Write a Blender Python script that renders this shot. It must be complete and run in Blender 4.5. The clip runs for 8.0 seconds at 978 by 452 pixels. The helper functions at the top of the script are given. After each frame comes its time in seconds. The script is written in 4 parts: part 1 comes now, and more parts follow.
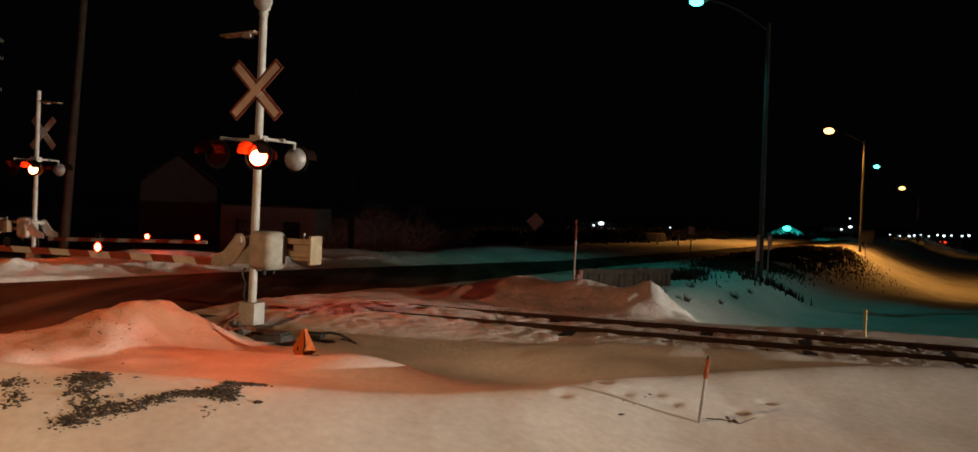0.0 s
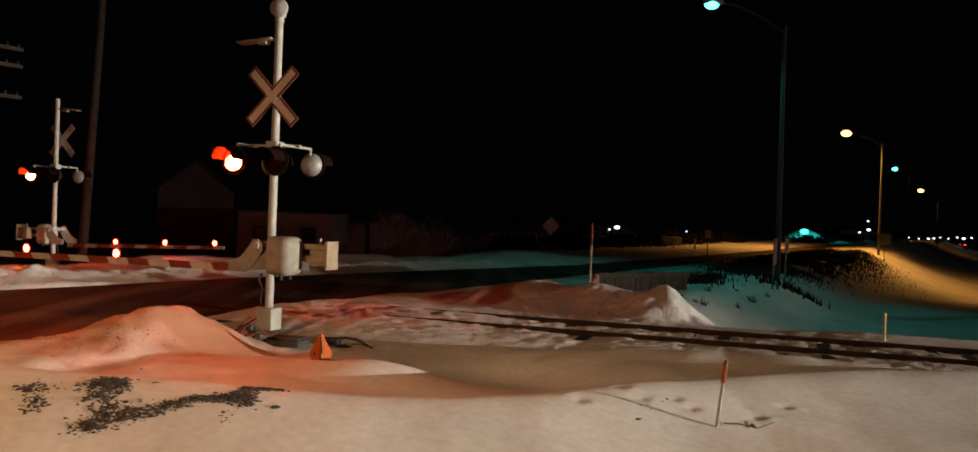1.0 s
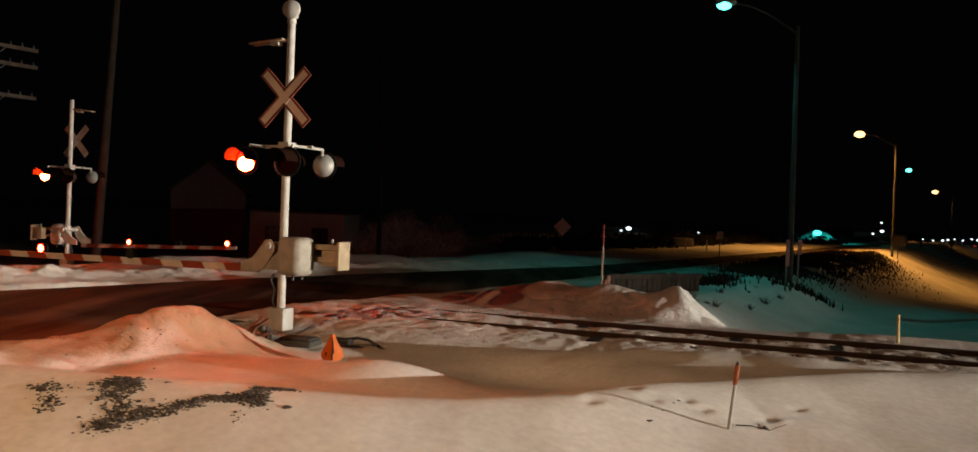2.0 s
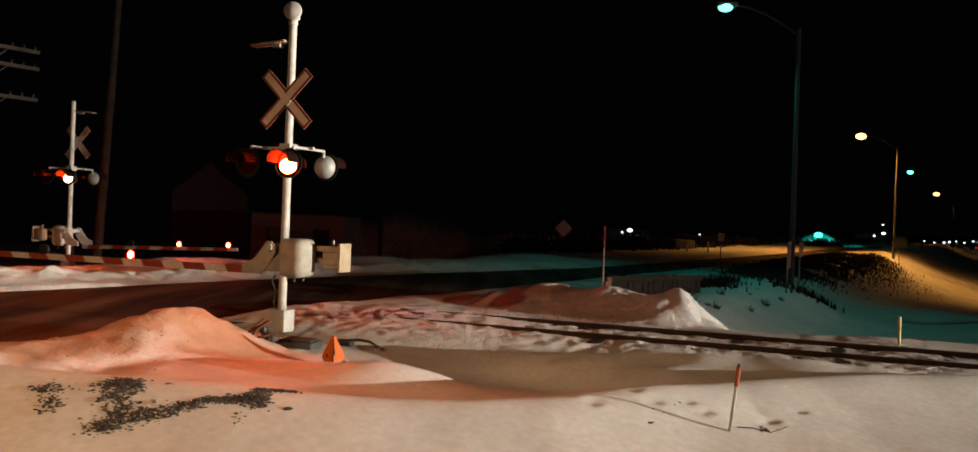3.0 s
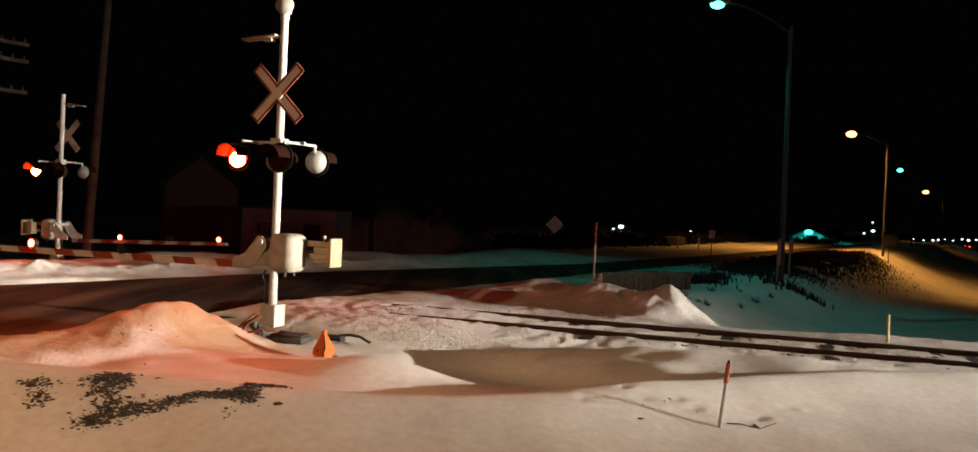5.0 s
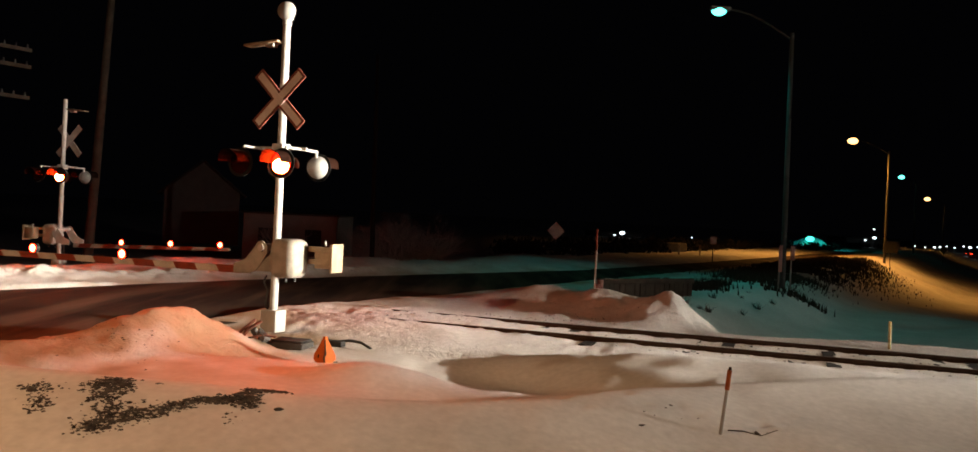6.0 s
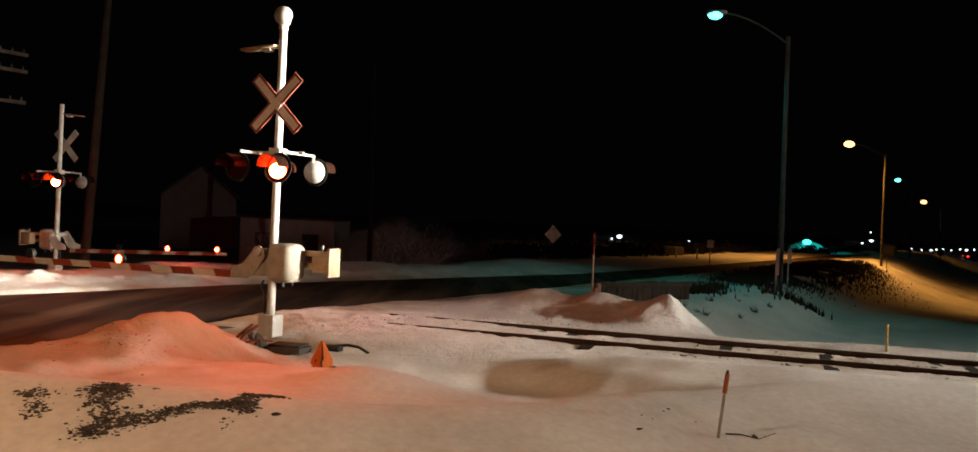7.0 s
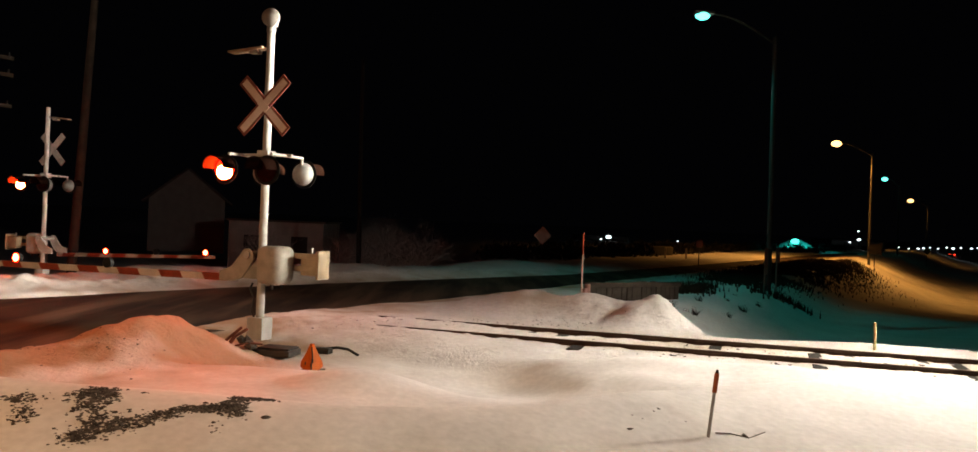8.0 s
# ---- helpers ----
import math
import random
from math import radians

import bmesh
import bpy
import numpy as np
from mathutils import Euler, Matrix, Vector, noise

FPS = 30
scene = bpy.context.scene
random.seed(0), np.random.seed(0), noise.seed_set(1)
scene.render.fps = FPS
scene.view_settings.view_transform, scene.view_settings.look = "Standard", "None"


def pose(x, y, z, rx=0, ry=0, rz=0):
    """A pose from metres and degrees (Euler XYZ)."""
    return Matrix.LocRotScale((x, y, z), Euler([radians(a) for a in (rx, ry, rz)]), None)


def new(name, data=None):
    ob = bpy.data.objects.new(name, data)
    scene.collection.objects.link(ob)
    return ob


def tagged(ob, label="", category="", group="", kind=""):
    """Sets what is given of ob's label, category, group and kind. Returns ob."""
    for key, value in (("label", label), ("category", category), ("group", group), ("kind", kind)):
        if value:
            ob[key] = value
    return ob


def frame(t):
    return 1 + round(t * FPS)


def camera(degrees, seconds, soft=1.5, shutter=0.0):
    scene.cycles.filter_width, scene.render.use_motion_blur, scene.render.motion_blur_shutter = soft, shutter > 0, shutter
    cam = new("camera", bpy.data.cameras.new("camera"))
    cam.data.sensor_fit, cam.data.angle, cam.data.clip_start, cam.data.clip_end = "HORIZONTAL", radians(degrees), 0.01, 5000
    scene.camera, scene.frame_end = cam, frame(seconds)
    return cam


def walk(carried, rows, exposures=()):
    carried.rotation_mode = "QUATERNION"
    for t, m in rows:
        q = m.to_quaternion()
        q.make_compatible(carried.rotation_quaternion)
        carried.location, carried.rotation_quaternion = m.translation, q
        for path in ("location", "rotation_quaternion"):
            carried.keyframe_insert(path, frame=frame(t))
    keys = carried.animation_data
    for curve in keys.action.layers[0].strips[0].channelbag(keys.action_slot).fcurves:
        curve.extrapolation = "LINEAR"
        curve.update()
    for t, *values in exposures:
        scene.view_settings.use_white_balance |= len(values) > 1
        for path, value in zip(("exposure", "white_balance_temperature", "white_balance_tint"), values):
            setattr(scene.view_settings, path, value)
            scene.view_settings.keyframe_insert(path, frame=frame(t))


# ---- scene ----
# ---------------------------------------------------------------- camera
cam = camera(57.0, 8.0, soft=1.5)
EYE = (0.0, 0.0, 2.0)
PATH = [(0.0, -1.15, -2.58, -1.54), (0.5, -1.11, -2.5, -0.99), (1.0, -0.9, -2.3, -0.55), (1.5, -0.91, -2.26, 0.0),
        (3.0, -0.77, -2.43, 0.25), (3.5, -0.79, -2.45, 0.14), (4.0, -0.88, -2.51, -0.09), (4.5, -1.07, -2.61, -0.28),
        (6.0, -0.64, -2.85, -0.22), (6.5, -0.42, -2.8, -0.23), (7.0, -0.38, -2.7, -0.4), (7.5, -0.26, -2.53, -0.6),
        (8.0, -0.27, -2.36, -1.08)]
walk(cam, [(t, pose(*EYE, 90 + pitch, roll, yaw)) for t, pitch, roll, yaw in PATH])

# ---------------------------------------------------------------- plan
TRACK0 = (2.48, 16.0)                  # a point on the track's centre line
U, V = (0.955, -0.297), (0.297, 0.955)  # along the track (towards the train), across it (away)
TURN = -17.3                            # turn of things square to the track
NEAR_EDGE = [(-30, -28), (-9.3, 7.5), (-6.65, 12.35), (-2.7, 19.5), (1.3, 26.7), (8, 38.5), (16, 53), (35, 88), (84, 172), (200, 380), (420, 800)]
FAR_EDGE = [(-45, -22), (-15, 11.5), (-10.6, 18.6), (-6.6, 24.4), (-1.9, 30.3), (4, 37.2), (12, 50.5), (22, 68), (30, 82.5), (79, 168), (195, 378), (414, 800)]


def along(edge, y):
    return np.interp(y, [p[1] for p in edge], [p[0] for p in edge])


# ---------------------------------------------------------------- night sky and lamps
world = bpy.data.worlds.new("night")
world.use_nodes = True
scene.world = world
bg = world.node_tree.nodes["Background"]
bg.inputs[0].default_value, bg.inputs[1].default_value = (0.0006, 0.0006, 0.0008, 1), 1.0

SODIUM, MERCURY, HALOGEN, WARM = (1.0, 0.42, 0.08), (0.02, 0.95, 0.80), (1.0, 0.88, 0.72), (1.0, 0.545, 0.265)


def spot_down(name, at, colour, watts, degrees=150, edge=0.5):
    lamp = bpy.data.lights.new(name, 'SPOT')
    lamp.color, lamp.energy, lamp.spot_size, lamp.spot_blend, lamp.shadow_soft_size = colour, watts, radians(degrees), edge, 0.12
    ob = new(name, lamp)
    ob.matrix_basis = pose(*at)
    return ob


# ---------------------------------------------------------------- materials
def mat(name, colour, rough=0.7, metal=0.0, scale=6.0, vary=0.25, bump=0.3, fine=60.0, other=None, dist=0.01, spec=0.25):
    """A surface with stains (large noise), grain (fine noise) and relief."""
    m = bpy.data.materials.new(name)
    m.use_nodes = True
    n, l = m.node_tree.nodes, m.node_tree.links
    b = n["Principled BSDF"]
    b.inputs["Roughness"].default_value, b.inputs["Metallic"].default_value = rough, metal
    b.inputs["Specular IOR Level"].default_value = spec
    tc = n.new("ShaderNodeTexCoord")
    big, small = n.new("ShaderNodeTexNoise"), n.new("ShaderNodeTexNoise")
    big.inputs["Scale"].default_value, small.inputs["Scale"].default_value = scale, fine
    big.inputs["Detail"].default_value, small.inputs["Detail"].default_value = 6, 6
    for t in (big, small):
        l.new(tc.outputs["Object"], t.inputs["Vector"])
    ramp = n.new("ShaderNodeValToRGB")
    dark = other or tuple(c * (1 - vary) for c in colour)
    ramp.color_ramp.elements[0].color, ramp.color_ramp.elements[1].color = (*dark, 1), (*colour, 1)
    ramp.color_ramp.elements[0].position, ramp.color_ramp.elements[1].position = 0.32, 0.62
    l.new(big.outputs[0], ramp.inputs[0])
    mix = n.new("ShaderNodeMix")
    mix.data_type, mix.blend_type = 'RGBA', 'MULTIPLY'
    mix.inputs[0].default_value = 0.35
    l.new(ramp.outputs[0], mix.inputs[6])
    l.new(small.outputs[0], mix.inputs[7])
    l.new(mix.outputs[2], b.inputs["Base Color"])
    bp = n.new("ShaderNodeBump")
    bp.inputs["Strength"].default_value, bp.inputs["Distance"].default_value = bump, dist
    l.new(small.outputs[0], bp.inputs["Height"])
    l.new(bp.outputs[0], b.inputs["Normal"])
    return m


def glow(name, colour, strength):
    m = bpy.data.materials.new(name)
    m.use_nodes = True
    n = m.node_tree.nodes
    n.remove(n["Principled BSDF"])
    e = n.new("ShaderNodeEmission")
    e.inputs[0].default_value, e.inputs[1].default_value = (*colour, 1), strength
    m.node_tree.links.new(e.outputs[0], n["Material Output"].inputs[0])
    return m


SNOW = mat("snow", (0.85, 0.84, 0.825), 0.7, 0, 0.7, 0.18, 0.14, 11, dist=0.02)
def dirt_and_shade(m):
    """Brown road dirt worked into the ploughed snow, with painted dimness on heaps."""
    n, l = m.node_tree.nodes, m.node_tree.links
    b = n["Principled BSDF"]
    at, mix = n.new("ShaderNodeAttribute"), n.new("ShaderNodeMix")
    at.attribute_name, mix.data_type = "grime_and_shade", 'RGBA'
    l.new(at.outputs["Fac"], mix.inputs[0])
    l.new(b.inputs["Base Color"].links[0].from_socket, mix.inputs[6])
    # orange pushed to stand in for red lamplight on the roadside heap
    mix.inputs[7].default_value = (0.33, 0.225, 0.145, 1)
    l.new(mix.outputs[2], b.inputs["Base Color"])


dirt_and_shade(SNOW)


def crumbly(m):
    """Coarse lumpy relief where the snow was trodden and ploughed."""
    n, l = m.node_tree.nodes, m.node_tree.links
    top = n["Bump"]
    tc, no, at, mul, bp = (n.new(k) for k in ("ShaderNodeTexCoord", "ShaderNodeTexNoise", "ShaderNodeAttribute", "ShaderNodeMath", "ShaderNodeBump"))
    no.inputs["Scale"].default_value, no.inputs["Detail"].default_value, no.inputs["Roughness"].default_value = 13.0, 6, 0.7
    at.attribute_name, mul.operation = "churn", 'MULTIPLY'
    bp.inputs["Strength"].default_value, bp.inputs["Distance"].default_value = 1.0, 0.075
    l.new(tc.outputs["Object"], no.inputs["Vector"])
    l.new(no.outputs[0], mul.inputs[0])
    l.new(at.outputs["Fac"], mul.inputs[1])
    l.new(mul.outputs[0], bp.inputs["Height"])
    l.new(bp.outputs[0], top.inputs["Normal"])


crumbly(SNOW)
ASPHALT = mat("asphalt", (0.040, 0.027, 0.019), 0.8, 0, 0.5, 0.3, 0.5, 40, other=(0.014, 0.013, 0.012), spec=0.08)


def slush(m):
    """Streaks of packed snow and slush along the road."""
    n, l = m.node_tree.nodes, m.node_tree.links
    b = n["Principled BSDF"]
    tc, mp, no, rp, mix = (n.new(k) for k in ("ShaderNodeTexCoord", "ShaderNodeMapping", "ShaderNodeTexNoise", "ShaderNodeValToRGB", "ShaderNodeMix"))
    mp.inputs["Rotation"].default_value, mp.inputs["Scale"].default_value = (0, 0, radians(28)), (1.3, 0.12, 1)
    no.inputs["Scale"].default_value, no.inputs["Detail"].default_value = 1.0, 8
    rp.color_ramp.elements[0].position, rp.color_ramp.elements[1].position = 0.44, 0.74
    mix.data_type, mix.inputs[7].default_value = 'RGBA', (0.13, 0.095, 0.068, 1)
    l.new(tc.outputs["Object"], mp.inputs["Vector"])
    l.new(mp.outputs[0], no.inputs["Vector"])
    l.new(no.outputs[0], rp.inputs[0])
    l.new(rp.outputs[0], mix.inputs[0])
    l.new(b.inputs["Base Color"].links[0].from_socket, mix.inputs[6])
    l.new(mix.outputs[2], b.inputs["Base Color"])


slush(ASPHALT)
STEEL = mat("galvanised_steel", (0.30, 0.30, 0.29), 0.5, 0.2, 8, 0.2, 0.1)
SILVER = mat("silver_paint", (0.42, 0.41, 0.39), 0.55, 0.0, 5, 0.25, 0.1)
# silver paint made lighter in place of the light the far signal lacks
SILVER_LIT = mat("silver_paint_lightened", (0.78, 0.76, 0.72), 0.55, 0.0, 5, 0.25, 0.1)
HOUSING = mat("grey_tan_housing", (0.33, 0.305, 0.26), 0.6, 0.0, 5, 0.3, 0.15)
WHITE = mat("white_reflective", (0.80, 0.76, 0.72), 0.5, 0, 4, 0.15, 0.05)
ARMWHITE = mat("worn_white_sheeting", (0.56, 0.50, 0.45), 0.55, 0, 4, 0.25, 0.1)
BORDER = mat("faded_red_border", (0.20, 0.062, 0.045), 0.5, 0, 5, 0.3, 0.05)
PANEL = mat("aged_reflective_panel", (0.80, 0.70, 0.66), 0.5, 0, 4, 0.15, 0.05)
REDPAINT = mat("red_reflective", (0.26, 0.050, 0.026), 0.5, 0, 5, 0.3, 0.05)
BLACK = mat("black_paint", (0.012, 0.012, 0.012), 0.5, 0, 6, 0.3, 0.1)
DARKLENS = mat("dark_red_lens", (0.02, 0.002, 0.002), 0.2, 0, 20, 0.2, 0.0)
RUST = mat("rusty_rail", (0.06, 0.034, 0.022), 0.7, 0.3, 5, 0.4, 0.3)
WOOD = mat("weathered_wood", (0.080, 0.066, 0.053), 0.85, 0, 3, 0.4, 0.5, 30)
LAMP_RED = glow("lit_red_core", (1.0, 0.085, 0.010), 1220)
LAMP_RIM = glow("lit_red_rim", (1.0, 0.0004, 0.00008), 230)
LAMP_BACK = glow("lit_red_back", (1.0, 0.085, 0.02), 420)
LAMP_ARM = glow("lit_arm_core", (1.0, 0.04, 0.012), 150)
ARM_RIM = glow("lit_arm_rim", (1.0, 0.002, 0.0006), 45)
LAMP_SODIUM = glow("lit_sodium", (1.0, 0.50, 0.16), 4.5)
LAMP_MERCURY = glow("lit_mercury", (0.11, 1.0, 0.80), 5)
LAMP_WHITE = glow("lit_white", (0.8, 0.95, 1.0), 3)
LAMP_TEAL = glow("lit_teal", (0.06, 1.0, 0.75), 4)
BEAM = glow("lit_beam", HALOGEN, 600000)
DIPPED = glow("lit_dipped", HALOGEN, 78000)
WIDE = glow("lit_wide", HALOGEN, 18000)
SPILL = glow("lit_spill", HALOGEN, 13000)
SOOT = mat("soot_black", (0.004, 0.004, 0.004), 0.9, 0, 6, 0.3, 0.1)
HOOD = mat("hood_enamel", (0.014, 0.0062, 0.0045), 0.5, 0, 6, 0.2, 0.05, spec=0.0)
DARKPOLE = mat("dark_steel", (0.07, 0.072, 0.074), 0.6, 0.2, 4, 0.3, 0.1)
SOIL = mat("frozen_soil", (0.11, 0.10, 0.092), 0.95, 0, 14, 0.75, 0.6, 50)
ORANGE = mat("orange_vinyl", (0.50, 0.10, 0.004), 0.7, 0, 6, 0.2, 0.1)
DARKWOOD = mat("tarred_wood", (0.010, 0.008, 0.007), 0.9, 0, 3, 0.4, 0.5, 30)
TWIG = mat("bare_twigs", (0.055, 0.045, 0.035), 0.9, 0, 5, 0.4, 0.3)
# kept near black so the added brush looks unlit
NEEDLE = mat("dark_brush", (0.010, 0.008, 0.007), 1.0, 0, 3, 0.4, 0.3)
SIDING = mat("grey_siding", (0.17, 0.165, 0.16), 0.8, 0, 2, 0.2, 0.2, 20)
ROOFING = mat("dark_roof", (0.05, 0.045, 0.045), 0.8, 0, 3, 0.3, 0.3, 25)
YELLOW = mat("yellow_paint", (0.60, 0.42, 0.04), 0.5, 0, 5, 0.2, 0.1)
DULLORANGE = mat("dull_orange_sleeve", (0.30, 0.075, 0.02), 0.7, 0, 9, 0.5, 0.2)
DAMP = mat("damp_concrete", (0.05, 0.046, 0.042), 0.85, 0, 5, 0.4, 0.4, 30)
SCALE = mat("rust_scale", (0.13, 0.050, 0.030), 0.85, 0.1, 9, 0.5, 0.5)
PALEWOOD = mat("pale_stake_wood", (0.62, 0.52, 0.26), 0.7, 0, 5, 0.2, 0.2)
FROST = mat("frosted_twigs", (0.52, 0.51, 0.51), 0.9, 0, 5, 0.4, 0.3)
PLASTER = mat("pale_wall", (0.34, 0.33, 0.32), 0.8, 0, 1.5, 0.2, 0.2, 20)
SEDGE = mat("dead_grass", (0.055, 0.044, 0.03), 0.95, 0, 4, 0.4, 0.2)


# ---------------------------------------------------------------- mesh helpers
def box(bm, at, size, turn=0.0, m=None):
    r = bmesh.ops.create_cube(bm, size=1.0, matrix=(m or Matrix()) @ pose(*at, 0, 0, turn) @ Matrix.Diagonal((*size, 1)))
    return r["verts"]


def tube(bm, a, b, r0, r1=None, seg=12):
    a, b = Vector(a), Vector(b)
    q = (b - a).to_track_quat("Z", "Y").to_matrix().to_4x4()
    return bmesh.ops.create_cone(bm, cap_ends=True, segments=seg, radius1=r0, radius2=r0 if r1 is None else r1, depth=(b - a).length,
                                 matrix=Matrix.Translation((a + b) / 2) @ q)["verts"]


def soften(bm, w, seg=2):
    bmesh.ops.bevel(bm, geom=bm.edges[:], offset=w, segments=seg, profile=0.5, affect='EDGES', clamp_overlap=True)


def mesh_of(bm, name, material, smooth=True):
    me = bpy.data.meshes.new(name)
    bm.to_mesh(me)
    bm.free()
    me.materials.append(material)
    if smooth:
        me.polygons.foreach_set("use_smooth", [True] * len(me.polygons))
        me.set_sharp_from_angle(angle=radians(38))
    return me


def part(name, bm, material, parent, label=""):
    ob = new(name, mesh_of(bm, name, material))
    ob.parent = parent
    return tagged(ob, label)


def thing(name, at, label, category, group="", kind="", rz=0.0, rx=0.0, ry=0.0):
    ob = new(name)
    ob.empty_display_size = 0.2
    ob.matrix_basis = pose(*at, rx, ry, rz)
    return tagged(ob, label, category, group, kind)


def single(name, bm, material, at, label, category, group="", kind="", rz=0.0):
    ob = new(name, mesh_of(bm, name, material))
    ob.matrix_basis = pose(*at, 0, 0, rz)
    return tagged(ob, label, category, group, kind)


# ---------------------------------------------------------------- the ground
def lattice(ix, iy, seed):
    h = (ix.astype(np.int64) * 374761393 + iy.astype(np.int64) * 668265263 + seed * 974634777) & 0xFFFFFFFF
    h = ((h ^ (h >> 13)) * 1274126177) & 0xFFFFFFFF
    return ((h ^ (h >> 16)) & 0xFFFF) / 65535.0


def ripple(x, y, size, seed=1):
    """Smooth value noise from -1 to 1."""
    x, y = x / size, y / size
    ix, iy = np.floor(x), np.floor(y)
    fx, fy = x - ix, y - iy
    fx, fy = fx * fx * (3 - 2 * fx), fy * fy * (3 - 2 * fy)
    a, b = lattice(ix, iy, seed), lattice(ix + 1, iy, seed)
    c, d = lattice(ix, iy + 1, seed), lattice(ix + 1, iy + 1, seed)
    return 2 * ((a * (1 - fx) + b * fx) * (1 - fy) + (c * (1 - fx) + d * fx) * fy) - 1


def step(v, lo, hi):
    t = np.clip((v - lo) / (hi - lo), 0, 1)
    return t * t * (3 - 2 * t)


def hill(x, y, cx, cy, rx, ry, turn, height):
    c, s = math.cos(radians(turn)), math.sin(radians(turn))
    a, b = ((x - cx) * c + (y - cy) * s) / rx, (-(x - cx) * s + (y - cy) * c) / ry
    return height * np.exp(-(a * a + b * b))


def across(x, y):
    return (x - TRACK0[0]) * V[0] + (y - TRACK0[1]) * V[1]


def land(x, y):
    """Height of the snow at plan points."""
    x, y = np.asarray(x, float), np.asarray(y, float)
    m, s = across(x, y), (x - TRACK0[0]) * U[0] + (y - TRACK0[1]) * U[1]
    near, far = x - along(NEAR_EDGE, y), along(FAR_EDGE, y) - x   # > 0: off the road on the near, on the far side
    z = np.full_like(x, -0.05)
    # trodden low ground between the near bank and the track
    z = z - 0.10 * step(m, -6.5, -5.0) * step(-m, 1.9, 3.0)
    # the near bank: a crest along a bent line, falling towards the viewer
    crest = np.interp(x, [-12, -4.3, -2, -1, -0.2, 0.6, 1.4, 2.1, 2.9, 4, 5.2, 6.4, 12, 30], [7.8, 8.2, 8.12, 8.2, 8.42, 8.86, 9.48, 10.1, 10.66, 11.12, 11.42, 11.6, 11.5, 8])
    crest = crest + 0.12 * (1 - 0.85 * step(x, 1.6, 3.2)) * ripple(x, y * 0, 1.6, 2)
    d = crest - y                                    # > 0 on the viewer's side
    top = np.interp(x, [-10, -5, -3.4, -2.4, -1.6, -0.9, -0.3, 0.4, 1.2, 2.1, 3, 4.5, 6, 12], [0.42, 0.42, 0.405, 0.375, 0.325, 0.27, 0.235, 0.217, 0.22, 0.243, 0.27, 0.28, 0.27, 0.2])
    fall = np.interp(x, [-3, 3, 7], [0.30, 0.27, 0.20])
    back = step(d, -1.25, 0.05)
    drop = fall * (np.sqrt(np.clip(d, 0, 99) ** 2 + 0.16) - 0.4)
    bank = step(d, -1.1, 0.3)
    z = z + back * (top + 0.05) - 0.75 * np.tanh(drop / 0.75)
    z = z + bank * (0.010 * ripple(x, y, 1.6, 3) + 0.0025 * ripple(x, y, 0.3, 4))
    # ploughed heaps by the road
    rough = 0.014 * ripple(x, y, 0.55, 5) + 0.008 * ripple(x, y, 0.25, 6) + 0.008 * ripple(x, y, 0.12, 7) + 0.008 * np.clip(ripple(x, y, 0.15, 17) - 0.2, 0, 1)
    heaps = hill(x, y, -4.25, 12.6, 1.2, 0.7, 62, 0.57) + hill(x, y, -6.2, 9.9, 2.6, 0.9, 62, 0.26) + hill(x, y, -3.3, 11.5, 0.9, 0.25, 20, 0.08)
    # the pile by the track: two humps behind, and a sharp ridge on the train's side
    heaps = heaps + hill(x, y, 1.35, 21.2, 1.3, 0.8, 8, 0.44) + hill(x, y, -1.2, 20.7, 1.9, 0.8, 20, 0.09) + hill(x, y, 2.85, 20.3, 0.85, 0.75, -10, 0.50)
    heaps = heaps + hill(x, y, 3.75, 19.0, 0.62, 0.95, -22, 0.46) + hill(x, y, 4.6, 18.4, 0.8, 0.5, -35, 0.18)
    heaps = heaps + hill(x, y, 1.9, 13.2, 1.5, 0.45, -10, 0.16)
    z = z + heaps * (1 + 3.5 * rough + 0.10 * ripple(x, y, 0.8, 18))
    # lumps on the heap at the roadside, and an uneven edge to the hollow
    knobs = hill(x, y, -4.5, 12.2, 2.6, 1.2, 62, 1.0)
    z = z + knobs * (0.07 * np.abs(ripple(x, y, 0.55, 66)) + 0.03 * np.abs(ripple(x, y, 0.22, 67)) + 0.012 * ripple(x, y, 0.1, 68) - 0.03)
    z = z + hill(x, y, -0.7, 12.4, 1.2, 1.6, 0, 1.0) * (0.05 * ripple(x, y, 0.75, 69) + 0.02 * ripple(x, y, 0.3, 70))
    # broken lumps on the pile's flank
    flank = hill(x, y, 4.1, 18.9, 1.0, 0.9, -28, 1.0)
    pile = hill(x, y, 2.6, 19.7, 2.4, 1.3, -8, 1.0)
    z = z + pile * (0.07 * np.abs(ripple(x, y, 0.42, 63)) + 0.035 * np.abs(ripple(x, y, 0.19, 64)) + 0.02 * ripple(x, y, 0.1, 65))
    z = z + flank * (0.19 * np.abs(ripple(x, y, 0.5, 61)) + 0.05 * ripple(x, y, 0.22, 62))
    # the hollow beside the track, and the berm on the track's other side
    z = z + hill(x, y, 0.6, 12.8, 2.2, 1.5, -15, -0.26)
    # a tongue of snow into the hollow, a low lobe by the track, and level snow where the bank meets the track
    z = z + hill(x, y, -1.25, 10.75, 1.0, 0.75, 10, 0.24) + hill(x, y, 2.0, 12.3, 0.95, 0.42, 43, 0.12) * (1 + 0.3 * ripple(x, y, 0.4, 52))
